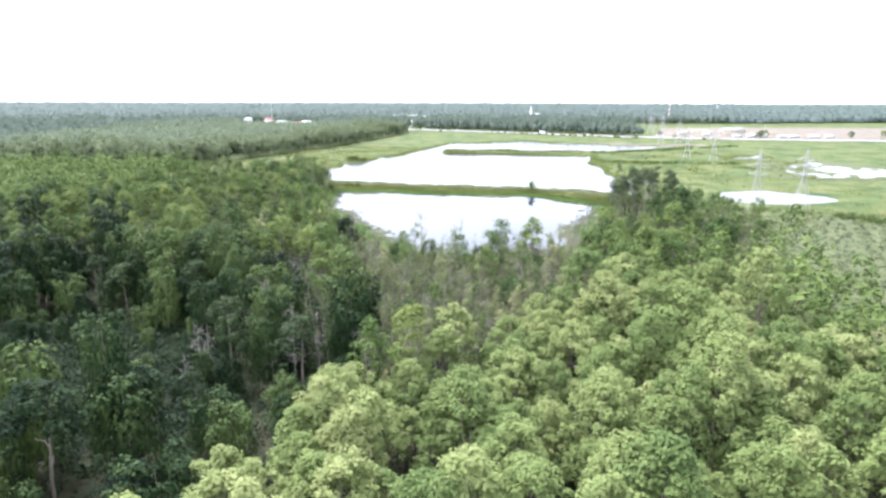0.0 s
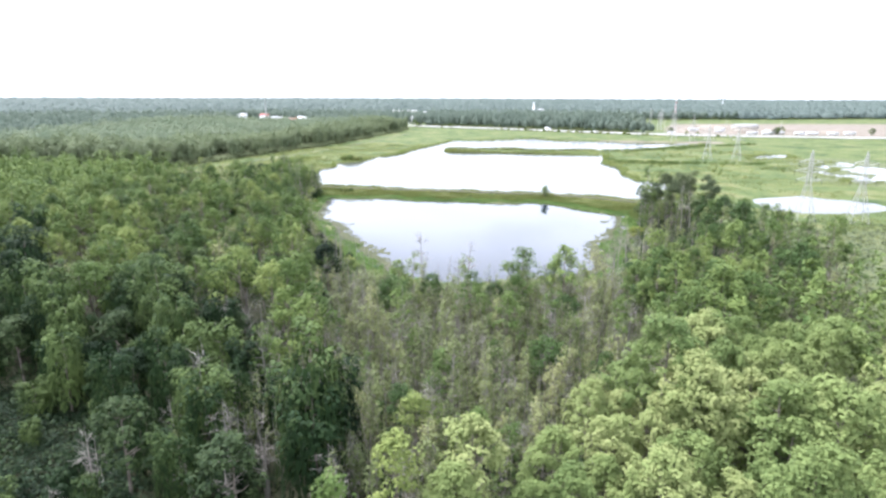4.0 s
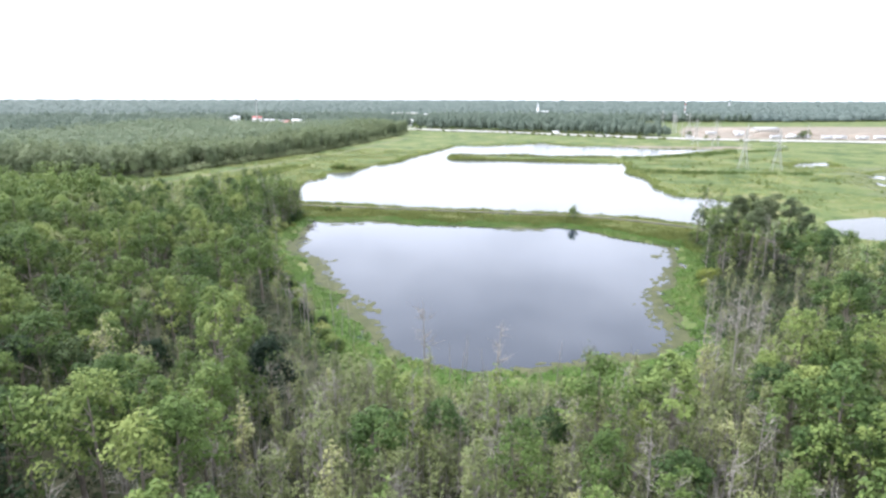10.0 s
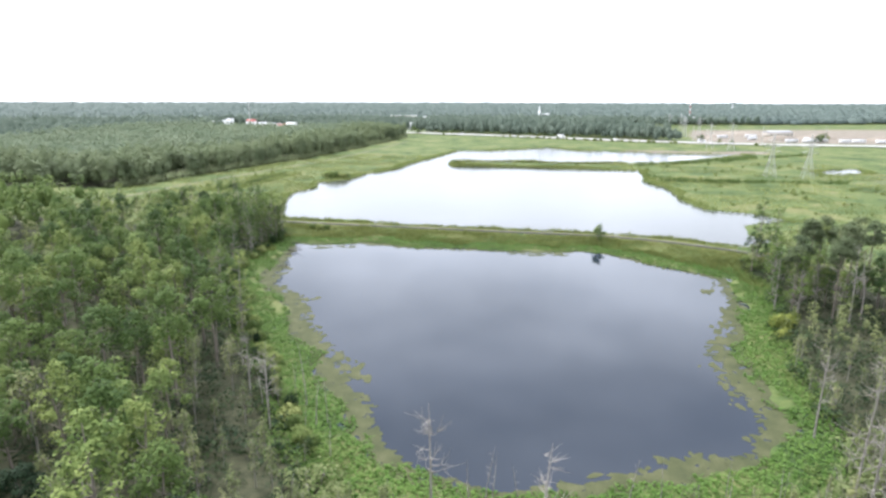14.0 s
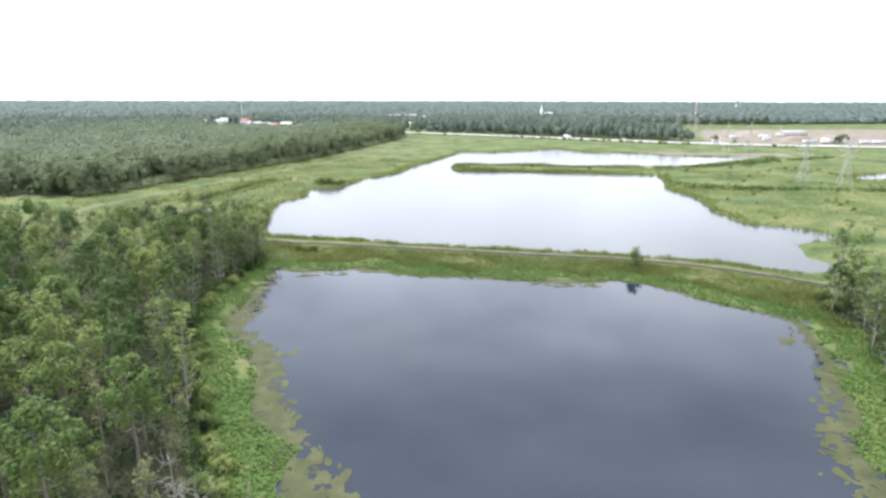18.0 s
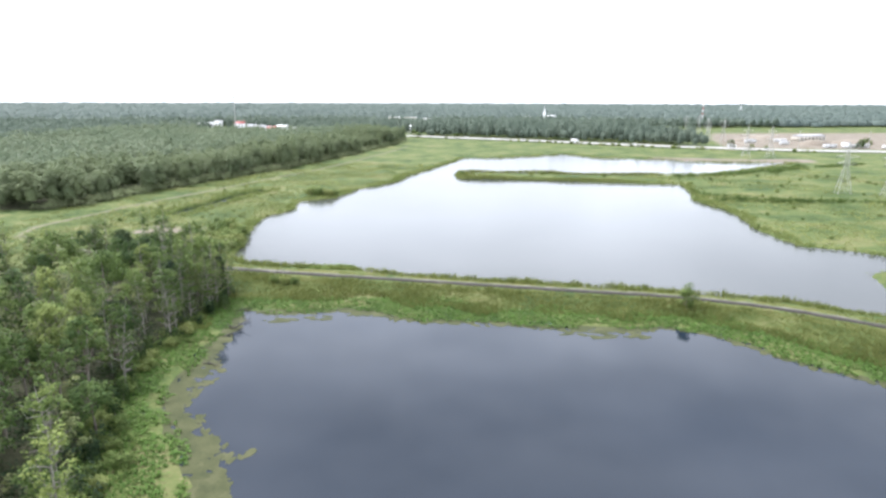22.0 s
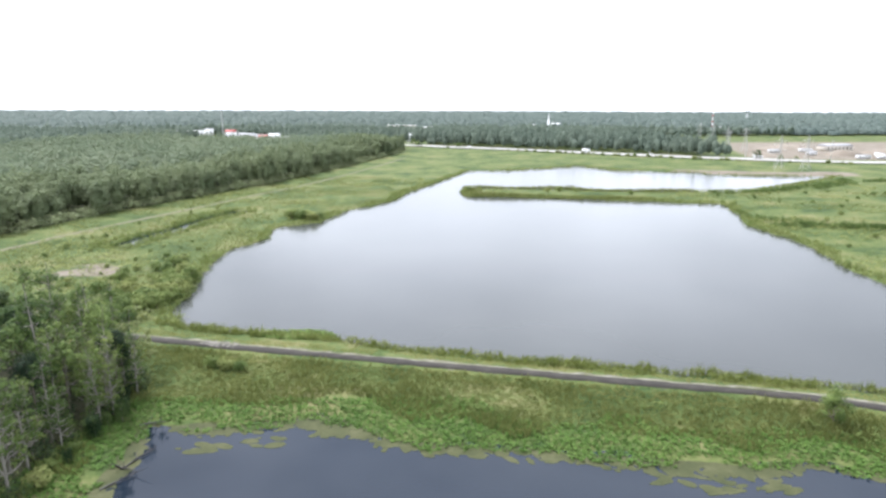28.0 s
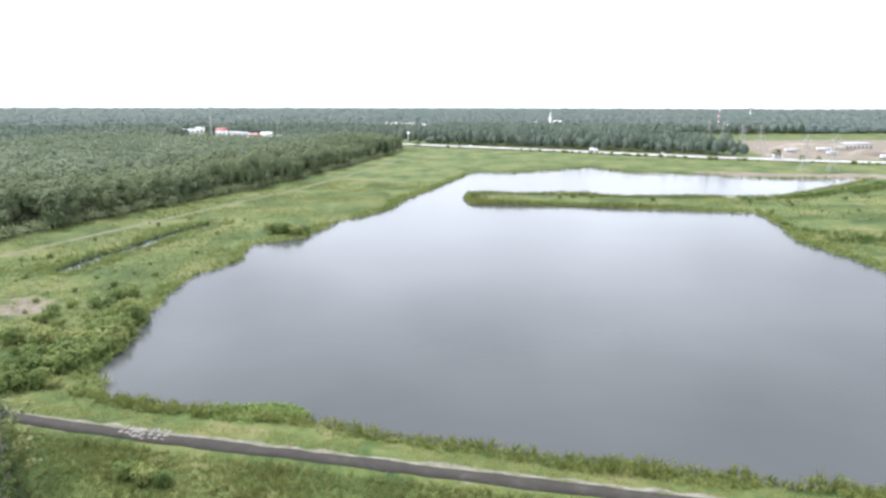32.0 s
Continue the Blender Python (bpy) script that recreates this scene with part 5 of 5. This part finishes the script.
def algae_fringe():
    """Films lining the pond's leafy shore, in a band as wide as the rim's third number says."""
    r_ = np.random.RandomState(41)
    q, n_ = along(POND_1 + POND_1[:1], 1.0)
    rim = np.array(RIM_1)
    bm = bmesh.new()
    for p, n1_ in zip(q, n_):
        near = 1 / (np.hypot(rim[:, 0] - p[0], rim[:, 1] - p[1]) + 1.5) ** 3
        thick = float((rim[:, 2] * near).sum() / near.sum()) * (1 + 0.45 * float(patches(p[0:1], p[1:2], 7, 95)[0]))
        inward = n1_ if inside(POND_1, np.array([p[0] + n1_[0] * 2]), np.array([p[1] + n1_[1] * 2]))[0] else -n1_
        for k in range(int(1 + thick * 1.4)):
            u = r_.uniform(-0.3, 1.0) * max(0.6, thick)
            c = p + inward * u + r_.normal(size=2) * 0.5
            w = r_.uniform(0.5, 1.1) * (0.6 if u > thick * 0.75 else 1.0)
            film_piece(bm, c[0], c[1], 1.5 * w, 0.9 * w, r_.uniform(0, 6.28), r_)
    me = bpy.data.meshes.new("algae_fringe")
    bm.to_mesh(me)
    bm.free()
    me.materials.append(M_SCUM)
    tagged(new("algae_fringe", me), "pale olive algae lining the leafy shore", "algae", kind="stuff")


algae_fringe()


# ---- fallen wood at the water ----
def log(x, y, length, turn, seed):
    r_ = np.random.RandomState(seed)
    root = thing("driftwood", "wet dark fallen branch lying in shallow water", "driftwood", "fallen branches")
    pts = [(-length / 2, 0, 0.05), (0, r_.normal() * 0.3, 0.3), (length / 2, r_.normal() * 0.4, 0.35)]
    part("trunk", tube(pts, [0.16, 0.13, 0.05], 6), M_WET, root)
    for i in range(5):
        b = np.array(pts[1]) + (r_.uniform(-0.2, 0.45) * length, 0, 0)
        tip = b + r_.normal(size=3) * (0.7, 1.0, 0.3) + (0, 0, 0.7)
        part("branch", tube([b, (b + tip) / 2 + (0, 0, 0.12), tip], [0.06, 0.045, 0.015], 4), M_WET, root)
    root.matrix_basis = pose(x, y, 0.0, 0, 0, math.degrees(turn))


for i, (x, y, l_, tn) in enumerate([(-55.5, 328, 5, 0.9), (-54.3, 311.5, 4, -0.3), (-55.5, 333.5, 6, 1.2), (-58, 343.5, 4, 0.2), (-56.5, 331, 4.5, -0.5)]):
    log(x, y, l_, tn, 500 + i)


# ---- broken concrete on the trail ----
def slab_patch():
    root = thing("broken_pavement", "pale broken concrete patch crossing the asphalt trail", "pavement")
    r_ = np.random.RandomState(8)
    q, n_ = along(TRAIL, 0.9)
    for k in range(len(q)):
        if -63.5 < q[k, 0] < -55 :
            for off in (-0.2, 0.7, 1.5, 2.2):
                if r_.uniform() < 0.78:
                    c = q[k] + n_[k] * off + r_.normal(size=2) * 0.12
                    w = r_.uniform(0.3, 0.5)
                    ang = np.sort(r_.uniform(0, 6.283, 6))
                    z = ground_z(*c) + 0.15
                    ring = [(c[0] + math.cos(a) * w, c[1] + math.sin(a) * w, z + r_.normal() * 0.012) for a in ang]
                    V = np.array(ring + [(x, y, zz - 0.12) for x, y, zz in ring])
                    bm = bmesh.new()
                    vs = [bm.verts.new(v) for v in V]
                    bm.faces.new(vs[:6])
                    for i in range(6):
                        bm.faces.new((vs[i], vs[(i + 1) % 6], vs[6 + (i + 1) % 6], vs[6 + i]))
                    me = bpy.data.meshes.new("slab")
                    bm.to_mesh(me)
                    bm.free()
                    me.materials.append(M_SLAB)
                    ob = new("slab", me)
                    ob.parent = root


slab_patch()


# ---- power line towers ----
def lattice_tower():
    root = thing("transmission_tower", "pale galvanised steel lattice transmission tower", "power tower", "transmission towers")
    H, WAIST, B, T = 27.0, 15.0, 3.4, 0.85

    def corner(i, z):
        f = z / WAIST
        w = B + (T - B) * min(1, f) if z < WAIST else T * (1 - 0.55 * (z - WAIST) / (H - WAIST))
        return np.array([(-w, w, w, -w)[i], (-w, -w, w, w)[i], z])

    levels = [0, 3.6, 7, 10, 12.6, 15, 17, 19, 21, 23, 25, 27]
    for i in range(4):
        part("leg", tube([corner(i, z) - (0, 0, 0.4 if z == 0 else 0) for z in levels], [0.10] * 5 + [0.08] * 7, 4), M_STEEL, root)
    for i in range(4):
        j = (i + 1) % 4
        bars = []
        for a, b in zip(levels, levels[1:]):
            bars += [tube([corner(i, a), corner(j, b)], [0.04, 0.04], 3), tube([corner(j, a), corner(i, b)], [0.04, 0.04], 3), tube([corner(i, b), corner(j, b)], [0.04, 0.04], 3)]
        part("bracing", join(bars), M_STEEL, root)
    for z, reach in ((16.8, 4.6), (20.4, 5.6), (24.0, 4.4)):
        arms = []
        for s_ in (-1, 1):
            tip = np.array([s_ * reach, 0, z + 0.1])
            for i in (0, 3) if s_ < 0 else (1, 2):
                arms += [tube([corner(i, z - 0.6), tip], [0.1, 0.08], 4), tube([corner(i, z + 1.2), tip], [0.09, 0.07], 4)]
        arm = part("crossarm", join(arms), M_STEEL, root)
        for s_ in (-1, 1):
            tip = np.array([s_ * reach, 0, z + 0.1])
            part("insulator", tube([tip, tip - (0, 0, 0.6), tip - (0, 0, 1.2), tip - (0, 0, 1.8)], [0.05, 0.1, 0.08, 0.1], 6), M_GLASS, arm, "dark hanging string of insulators")
    part("peak", join([tube([corner(i, H), (0, 0, H + 1.8)], [0.1, 0.06], 4) for i in range(4)]), M_STEEL, root)
    return root


first = lattice_tower()
spots = [(149, 288), (168, 283), (213, 537), (232, 527), (270, 766), (290, 762), (333, 1000), (352, 995), (397, 1235), (416, 1230)]
first.matrix_basis = pose(*spots[0], ground_z(*spots[0]), 0, 0, -14)
for x, y in spots[1:]:
    copy_thing(first, pose(x, y, ground_z(x, y), 0, 0, -14))


# ---- town and highway ----
def building(name, label, x, y, w, d, h, turn, wall, roof, gable=0.0, category="building"):
    root = thing(name, label, category, "town buildings")
    part("wall", box(-w / 2, -d / 2, -0.5, w / 2, d / 2, h), wall, root)
    if gable:
        o = 0.5
        V = np.array([(-w / 2 - o, -d / 2 - o, h - 0.1), (w / 2 + o, -d / 2 - o, h - 0.1), (w / 2 + o, d / 2 + o, h - 0.1), (-w / 2 - o, d / 2 + o, h - 0.1), (-w / 2 - o, 0, h + gable), (w / 2 + o, 0, h + gable), (w / 2 + o, 0, h + gable), (-w / 2 - o, 0, h + gable)])
        part("roof", (V, np.array([(0, 1, 5, 4), (2, 3, 4, 5), (0, 4, 7, 3), (1, 2, 6, 5), (0, 3, 2, 1)])), roof, root)
    else:
        part("roof", box(-w / 2 - 0.3, -d / 2 - 0.3, h, w / 2 + 0.3, d / 2 + 0.3, h + 0.5), roof, root)
    k = max(2, int(w / 5))
    for i in range(k):
        cx = -w / 2 + (i + 0.5) * w / k
        part("window", box(cx - 0.9, -d / 2 - 0.06, h * 0.35, cx + 0.9, -d / 2 + 0.05, h * 0.7), M_GLASS, root)
    part("door", box(-w / 2 + w / k - 0.6, -d / 2 - 0.07, 0, -w / 2 + w / k + 0.6, -d / 2 + 0.05, 2.2), M_ROOF, root)
    root.matrix_basis = pose(x, y, ground_z(x, y), 0, 0, turn)
    return root


W, G = "white-walled building among trees at the town edge", "low tan commercial building with grey flat roof"
for x, y, w, d, h, tn, wall, roof, gable in [(-446, 1356, 26, 16, 9, 8, M_WHITE, M_WHITE, 0), (-420, 1348, 12, 12, 13, 8, M_WHITE, M_ROOF, 0), (-470, 1340, 16, 14, 8, 8, M_WHITE, M_ROOF, 3),
                                             (-344, 1234, 15, 14, 12, 5, M_WHITE, M_RED, 3), (-318, 1214, 14, 12, 8, 10, M_WHITE, M_ROOF, 3), (-300, 1196, 15, 12, 8, -5, M_TAN, M_ROOF, 3),
                                             (-282, 1180, 13, 11, 7, 20, M_WHITE, M_ROOF, 3), (-270, 1160, 16, 12, 8, 0, M_TAN, M_RED, 2.5), (-252, 1148, 15, 13, 10, 0, M_WHITE, M_WHITE, 3),
                                             (-236, 1160, 12, 10, 7, 0, M_WHITE, M_ROOF, 2.5), (-96, 1588, 60, 25, 13, 0, M_TAN, M_WHITE, 0), (-40, 1590, 22, 18, 11, 0, M_WHITE, M_ROOF, 0),
                                             (-58, 1172, 12, 10, 9, 10, M_WHITE, M_WHITE, 3), (605, 1650, 40, 24, 8, 0, M_WHITE, M_WHITE, 0), (700, 1700, 50, 24, 8, 0, M_TAN, M_WHITE, 0),
                                             (196, 1675, 18, 12, 10, 0, M_WHITE, M_WHITE, 3), (266, 1768, 20, 14, 9, 0, M_WHITE, M_WHITE, 4)]:
    building("building", W if wall is M_WHITE else G, x, y, w, d, h, tn, wall, roof, gable)


def steeple():
    root = thing("church_tower", "white church tower with a tall pointed spire", "church")
    part("tower", box(-2.4, -2.4, -0.5, 2.4, 2.4, 20), M_WHITE, root)
    part("belfry", box(-1.8, -1.8, 20, 1.8, 1.8, 24), M_WHITE, root)
    part("spire", tube([(0, 0, 24), (0, 0, 36)], [1.8, 0.15], 8), M_WHITE, root)
    root.location = (247, 1760, ground_z(247, 1760))


def water_tower():
    root = thing("water_tower", "white water tower rising above distant woods", "water tower")
    part("tank", tube([(0, 0, 28), (0, 0, 30), (0, 0, 35), (0, 0, 39), (0, 0, 41)], [3, 11, 13, 10, 2], 14), M_WHITE, root)
    part("column", tube([(0, 0, -1), (0, 0, 28)], [3, 2.4], 10), M_WHITE, root)
    root.location = (1146, 2618, ground_z(1146, 2618))


def cell_tower():
    root = thing("cell_tower", "slender pale communications mast with antennas on top", "mast")
    for z0, z1 in ((0, 16), (16, 32), (32, 47), (47, 60)):
        part("mast_section", tube([(0, 0, z0 - 0.5), (0, 0, z1)], [0.85 - z0 * 0.008, 0.85 - z1 * 0.008], 8), M_STEEL, root)
    for z in (57, 52):
        part("platform", tube([(0, 0, z), (0, 0, z + 0.4)], [1.8, 1.8], 10), M_STEEL, root)
        for i in range(6):
            a = i * 6.2832 / 6
            part("antenna", box(1.7 * math.cos(a) - 0.2, 1.7 * math.sin(a) - 0.2, z, 1.7 * math.cos(a) + 0.2, 1.7 * math.sin(a) + 0.2, z + 2.2), M_WHITE, root)
    root.location = (-275, 1003, ground_z(-275, 1003))


def red_mast():
    root = thing("radio_mast", "thin red and white lattice radio mast", "mast")
    for i in range(7):
        z = i * 6
        part("mast_section", tube([(0, 0, z - 0.3), (0, 0, z + 6)], [0.9, 0.9], 6), M_RED if i % 2 else M_WHITE, root)
    root.location = (598, 1655, ground_z(598, 1655))


steeple(), water_tower(), cell_tower(), red_mast()


def car(paint, label, name="car", long=4.6, tall=1.45, boxy=False):
    root = thing(name, label, "vehicle", "vehicles on the highway")
    L, Wd = long / 2, 0.95
    part("body", box(-L, -Wd, 0.35, L, Wd, 0.95), paint, root)
    if boxy:
        part("cargo_box", box(-L, -Wd - 0.2, 0.95, L * 0.55, Wd + 0.2, tall), paint, root)
        part("cab", box(L * 0.6, -Wd, 0.95, L, Wd, tall * 0.75), paint, root)
    else:
        V = np.array([(-L * 0.8, -Wd, 0.95), (L * 0.5, -Wd, 0.95), (L * 0.5, Wd, 0.95), (-L * 0.8, Wd, 0.95), (-L * 0.55, -Wd * 0.8, tall), (L * 0.15, -Wd * 0.8, tall), (L * 0.15, Wd * 0.8, tall), (-L * 0.55, Wd * 0.8, tall)])
        part("cabin", (V, np.array([(4, 5, 6, 7), (0, 1, 5, 4), (2, 3, 7, 6), (1, 2, 6, 5), (3, 0, 4, 7)])), M_GLASS, root)
        part("roof_panel", box(-L * 0.55, -Wd * 0.8, tall, L * 0.15, Wd * 0.8, tall + 0.05), paint, root)
    for sx in (-0.62, 0.62):
        for sy in (-1, 1):
            part("wheel", tube([(L * sx, sy * Wd - 0.12, 0.34), (L * sx, sy * Wd + 0.12, 0.34)], [0.34, 0.34], 10), M_RUBBER, root)
    return root


def on_road(x, off):
    y0 = np.interp(x, [p[0] for p in HIGHWAY], [p[1] for p in HIGHWAY])
    y1 = np.interp(x + 5, [p[0] for p in HIGHWAY], [p[1] for p in HIGHWAY])
    a = math.atan2(y1 - y0, 5)
    x, y = x - math.sin(a) * off, y0 + math.cos(a) * off
    return pose(x, y, ground_z(x, y) + 1.16, 0, 0, math.degrees(a))


white_car = car(M_WHITE, "white car on the distant highway")
white_car.matrix_basis = on_road(62, -7)
for x, off in ((96, -5), (210, 6), (330, -6), (20, 7)):
    copy_thing(white_car, on_road(x, off))
van = car(M_WHITE, "white box truck on the distant highway", "truck", 9.0, 3.6, True)
van.matrix_basis = on_road(150, 6)
copy_thing(van, on_road(300, 8))


def trailer():
    root = thing("site_trailer", "white office trailer at the sandy building site", "trailer", "site trailers")
    part("body", box(-7, -2, 0.8, 7, 2, 4.0), M_WHITE, root)
    part("roof", box(-7.2, -2.2, 4.0, 7.2, 2.2, 4.25), M_ROOF, root)
    for i in range(4):
        part("window", box(-5.6 + i * 3.2, -2.06, 2.0, -4.4 + i * 3.2, -1.95, 3.1), M_GLASS, root)
    part("chassis", box(-6.5, -1.6, 0.3, 6.5, 1.6, 0.8), M_ROOF, root)
    for sx in (-2, 0):
        for sy in (-1.5, 1.5):
            part("wheel", tube([(sx, sy - 0.15, 0.4), (sx, sy + 0.15, 0.4)], [0.45, 0.45], 9), M_RUBBER, root)
    return root


tr = trailer()
spots = [(418, 880, 5), (437, 876, -8), (456, 884, 0), (478, 872, 10), (497, 876, -5), (452, 905, 80), (520, 868, 4), (545, 872, 0), (395, 930, 30), (372, 965, 10), (420, 985, -10)]
tr.matrix_basis = pose(spots[0][0], spots[0][1], ground_z(*spots[0][:2]) - 0.05, 0, 0, spots[0][2])
for x, y, a in spots[1:]:
    copy_thing(tr, pose(x, y, ground_z(x, y) - 0.05, 0, 0, a))
building("warehouse", "long grey site shed on pale bare ground", 470, 1010, 38, 16, 6, 12, M_TAN, M_ROOF, 2.0)


M_SAND = surface("pale_sand", [(0.3, (0.16, 0.135, 0.105)), (0.7, (0.25, 0.22, 0.18))], 0.1, 1.5, 0.95, 0.3)


def mound(x, y, w, h, seed):
    r_ = np.random.RandomState(seed)
    k, V, F = 12, [], []
    for j, (f, z) in enumerate(((1, -0.3), (0.75, 0.45), (0.42, 0.85), (0.08, 1.0))):
        for i in range(k):
            a = 6.2832 * i / k
            q = w * f * r_.uniform(0.85, 1.15)
            V.append((math.cos(a) * q, math.sin(a) * q * 0.7, h * z))
    for j in range(3):
        for i in range(k):
            F.append((j * k + i, j * k + (i + 1) % k, (j + 1) * k + (i + 1) % k, (j + 1) * k + i))
    ob = tagged(new("sand_mound", quads("sand_mound", np.array(V), np.array(F), M_SAND)), "pale heap of sand at the building site", "mound", "sand mounds")
    ob.location = (x, y, ground_z(x, y))


for i, (x, y, w, h) in enumerate([(430, 930, 22, 6), (500, 960, 30, 5), (385, 1000, 20, 4), (560, 920, 26, 5), (440, 1060, 35, 5), (340, 930, 16, 3)]):
    mound(x, y, w, h, 70 + i)


def pole(x, y, h):
    root = thing("utility_pole", "tall bare grey utility pole beside the highway", "pole", "utility poles")
    part("shaft", tube([(0, 0, -0.5), (0, 0, h)], [0.28, 0.16], 7), M_STEEL, root)
    part("crossbar", box(-1.6, -0.08, h - 1.2, 1.6, 0.08, h - 1.0), M_STEEL, root)
    root.location = (x, y, ground_z(x, y))


for x, y, h in [(300, 885, 20), (322, 975, 24), (329, 985, 24), (334, 995, 24), (372, 860, 20), (440, 850, 20)]:
    pole(x, y, h)

# round trees and shrubs along the highway
tree_kind("road", "roadside_tree", "dark round tree standing beside the highway", "tree", "roadside trees", 3, lambda r: ((trunk_limbs(r, 8, 0.2, 5, 2)[0], M_BARK), [("crown", broad_crown(r, 9.5, 4.4, 7.5, 30, 16, 0.9), M_WOODS)]))
for x, y, s in [(300, 862, 1.15), (318, 852, 0.7), (330, 846, 0.6), (445, 868, 1.2), (452, 872, 1.3), (438, 862, 1.0), (560, 850, 1.2), (600, 842, 1.4), (612, 846, 1.6), (640, 838, 1.3), (-48, 1052, 1.2), (-40, 1040, 0.8), (10, 1022, 0.9)]:
    plant("road", x, y, s, rng.uniform(0, 6.28), rng.randint(0, 9))
tree_kind("hedge", "hedge_shrub", "small dark shrub along the highway verge", "bush", "verge shrubs", 3, make_bush)
for i in range(44):
    x = 90 + i * 7.5 + rng.uniform(-3, 3) if i < 26 else rng.uniform(-20, 420)
    y = np.interp(x, [p[0] for p in HIGHWAY], [p[1] for p in HIGHWAY]) - 17 + rng.uniform(-2, 1)
    plant("hedge", x, y, rng.uniform(1.0, 2.2), rng.uniform(0, 6.28), rng.randint(0, 9))
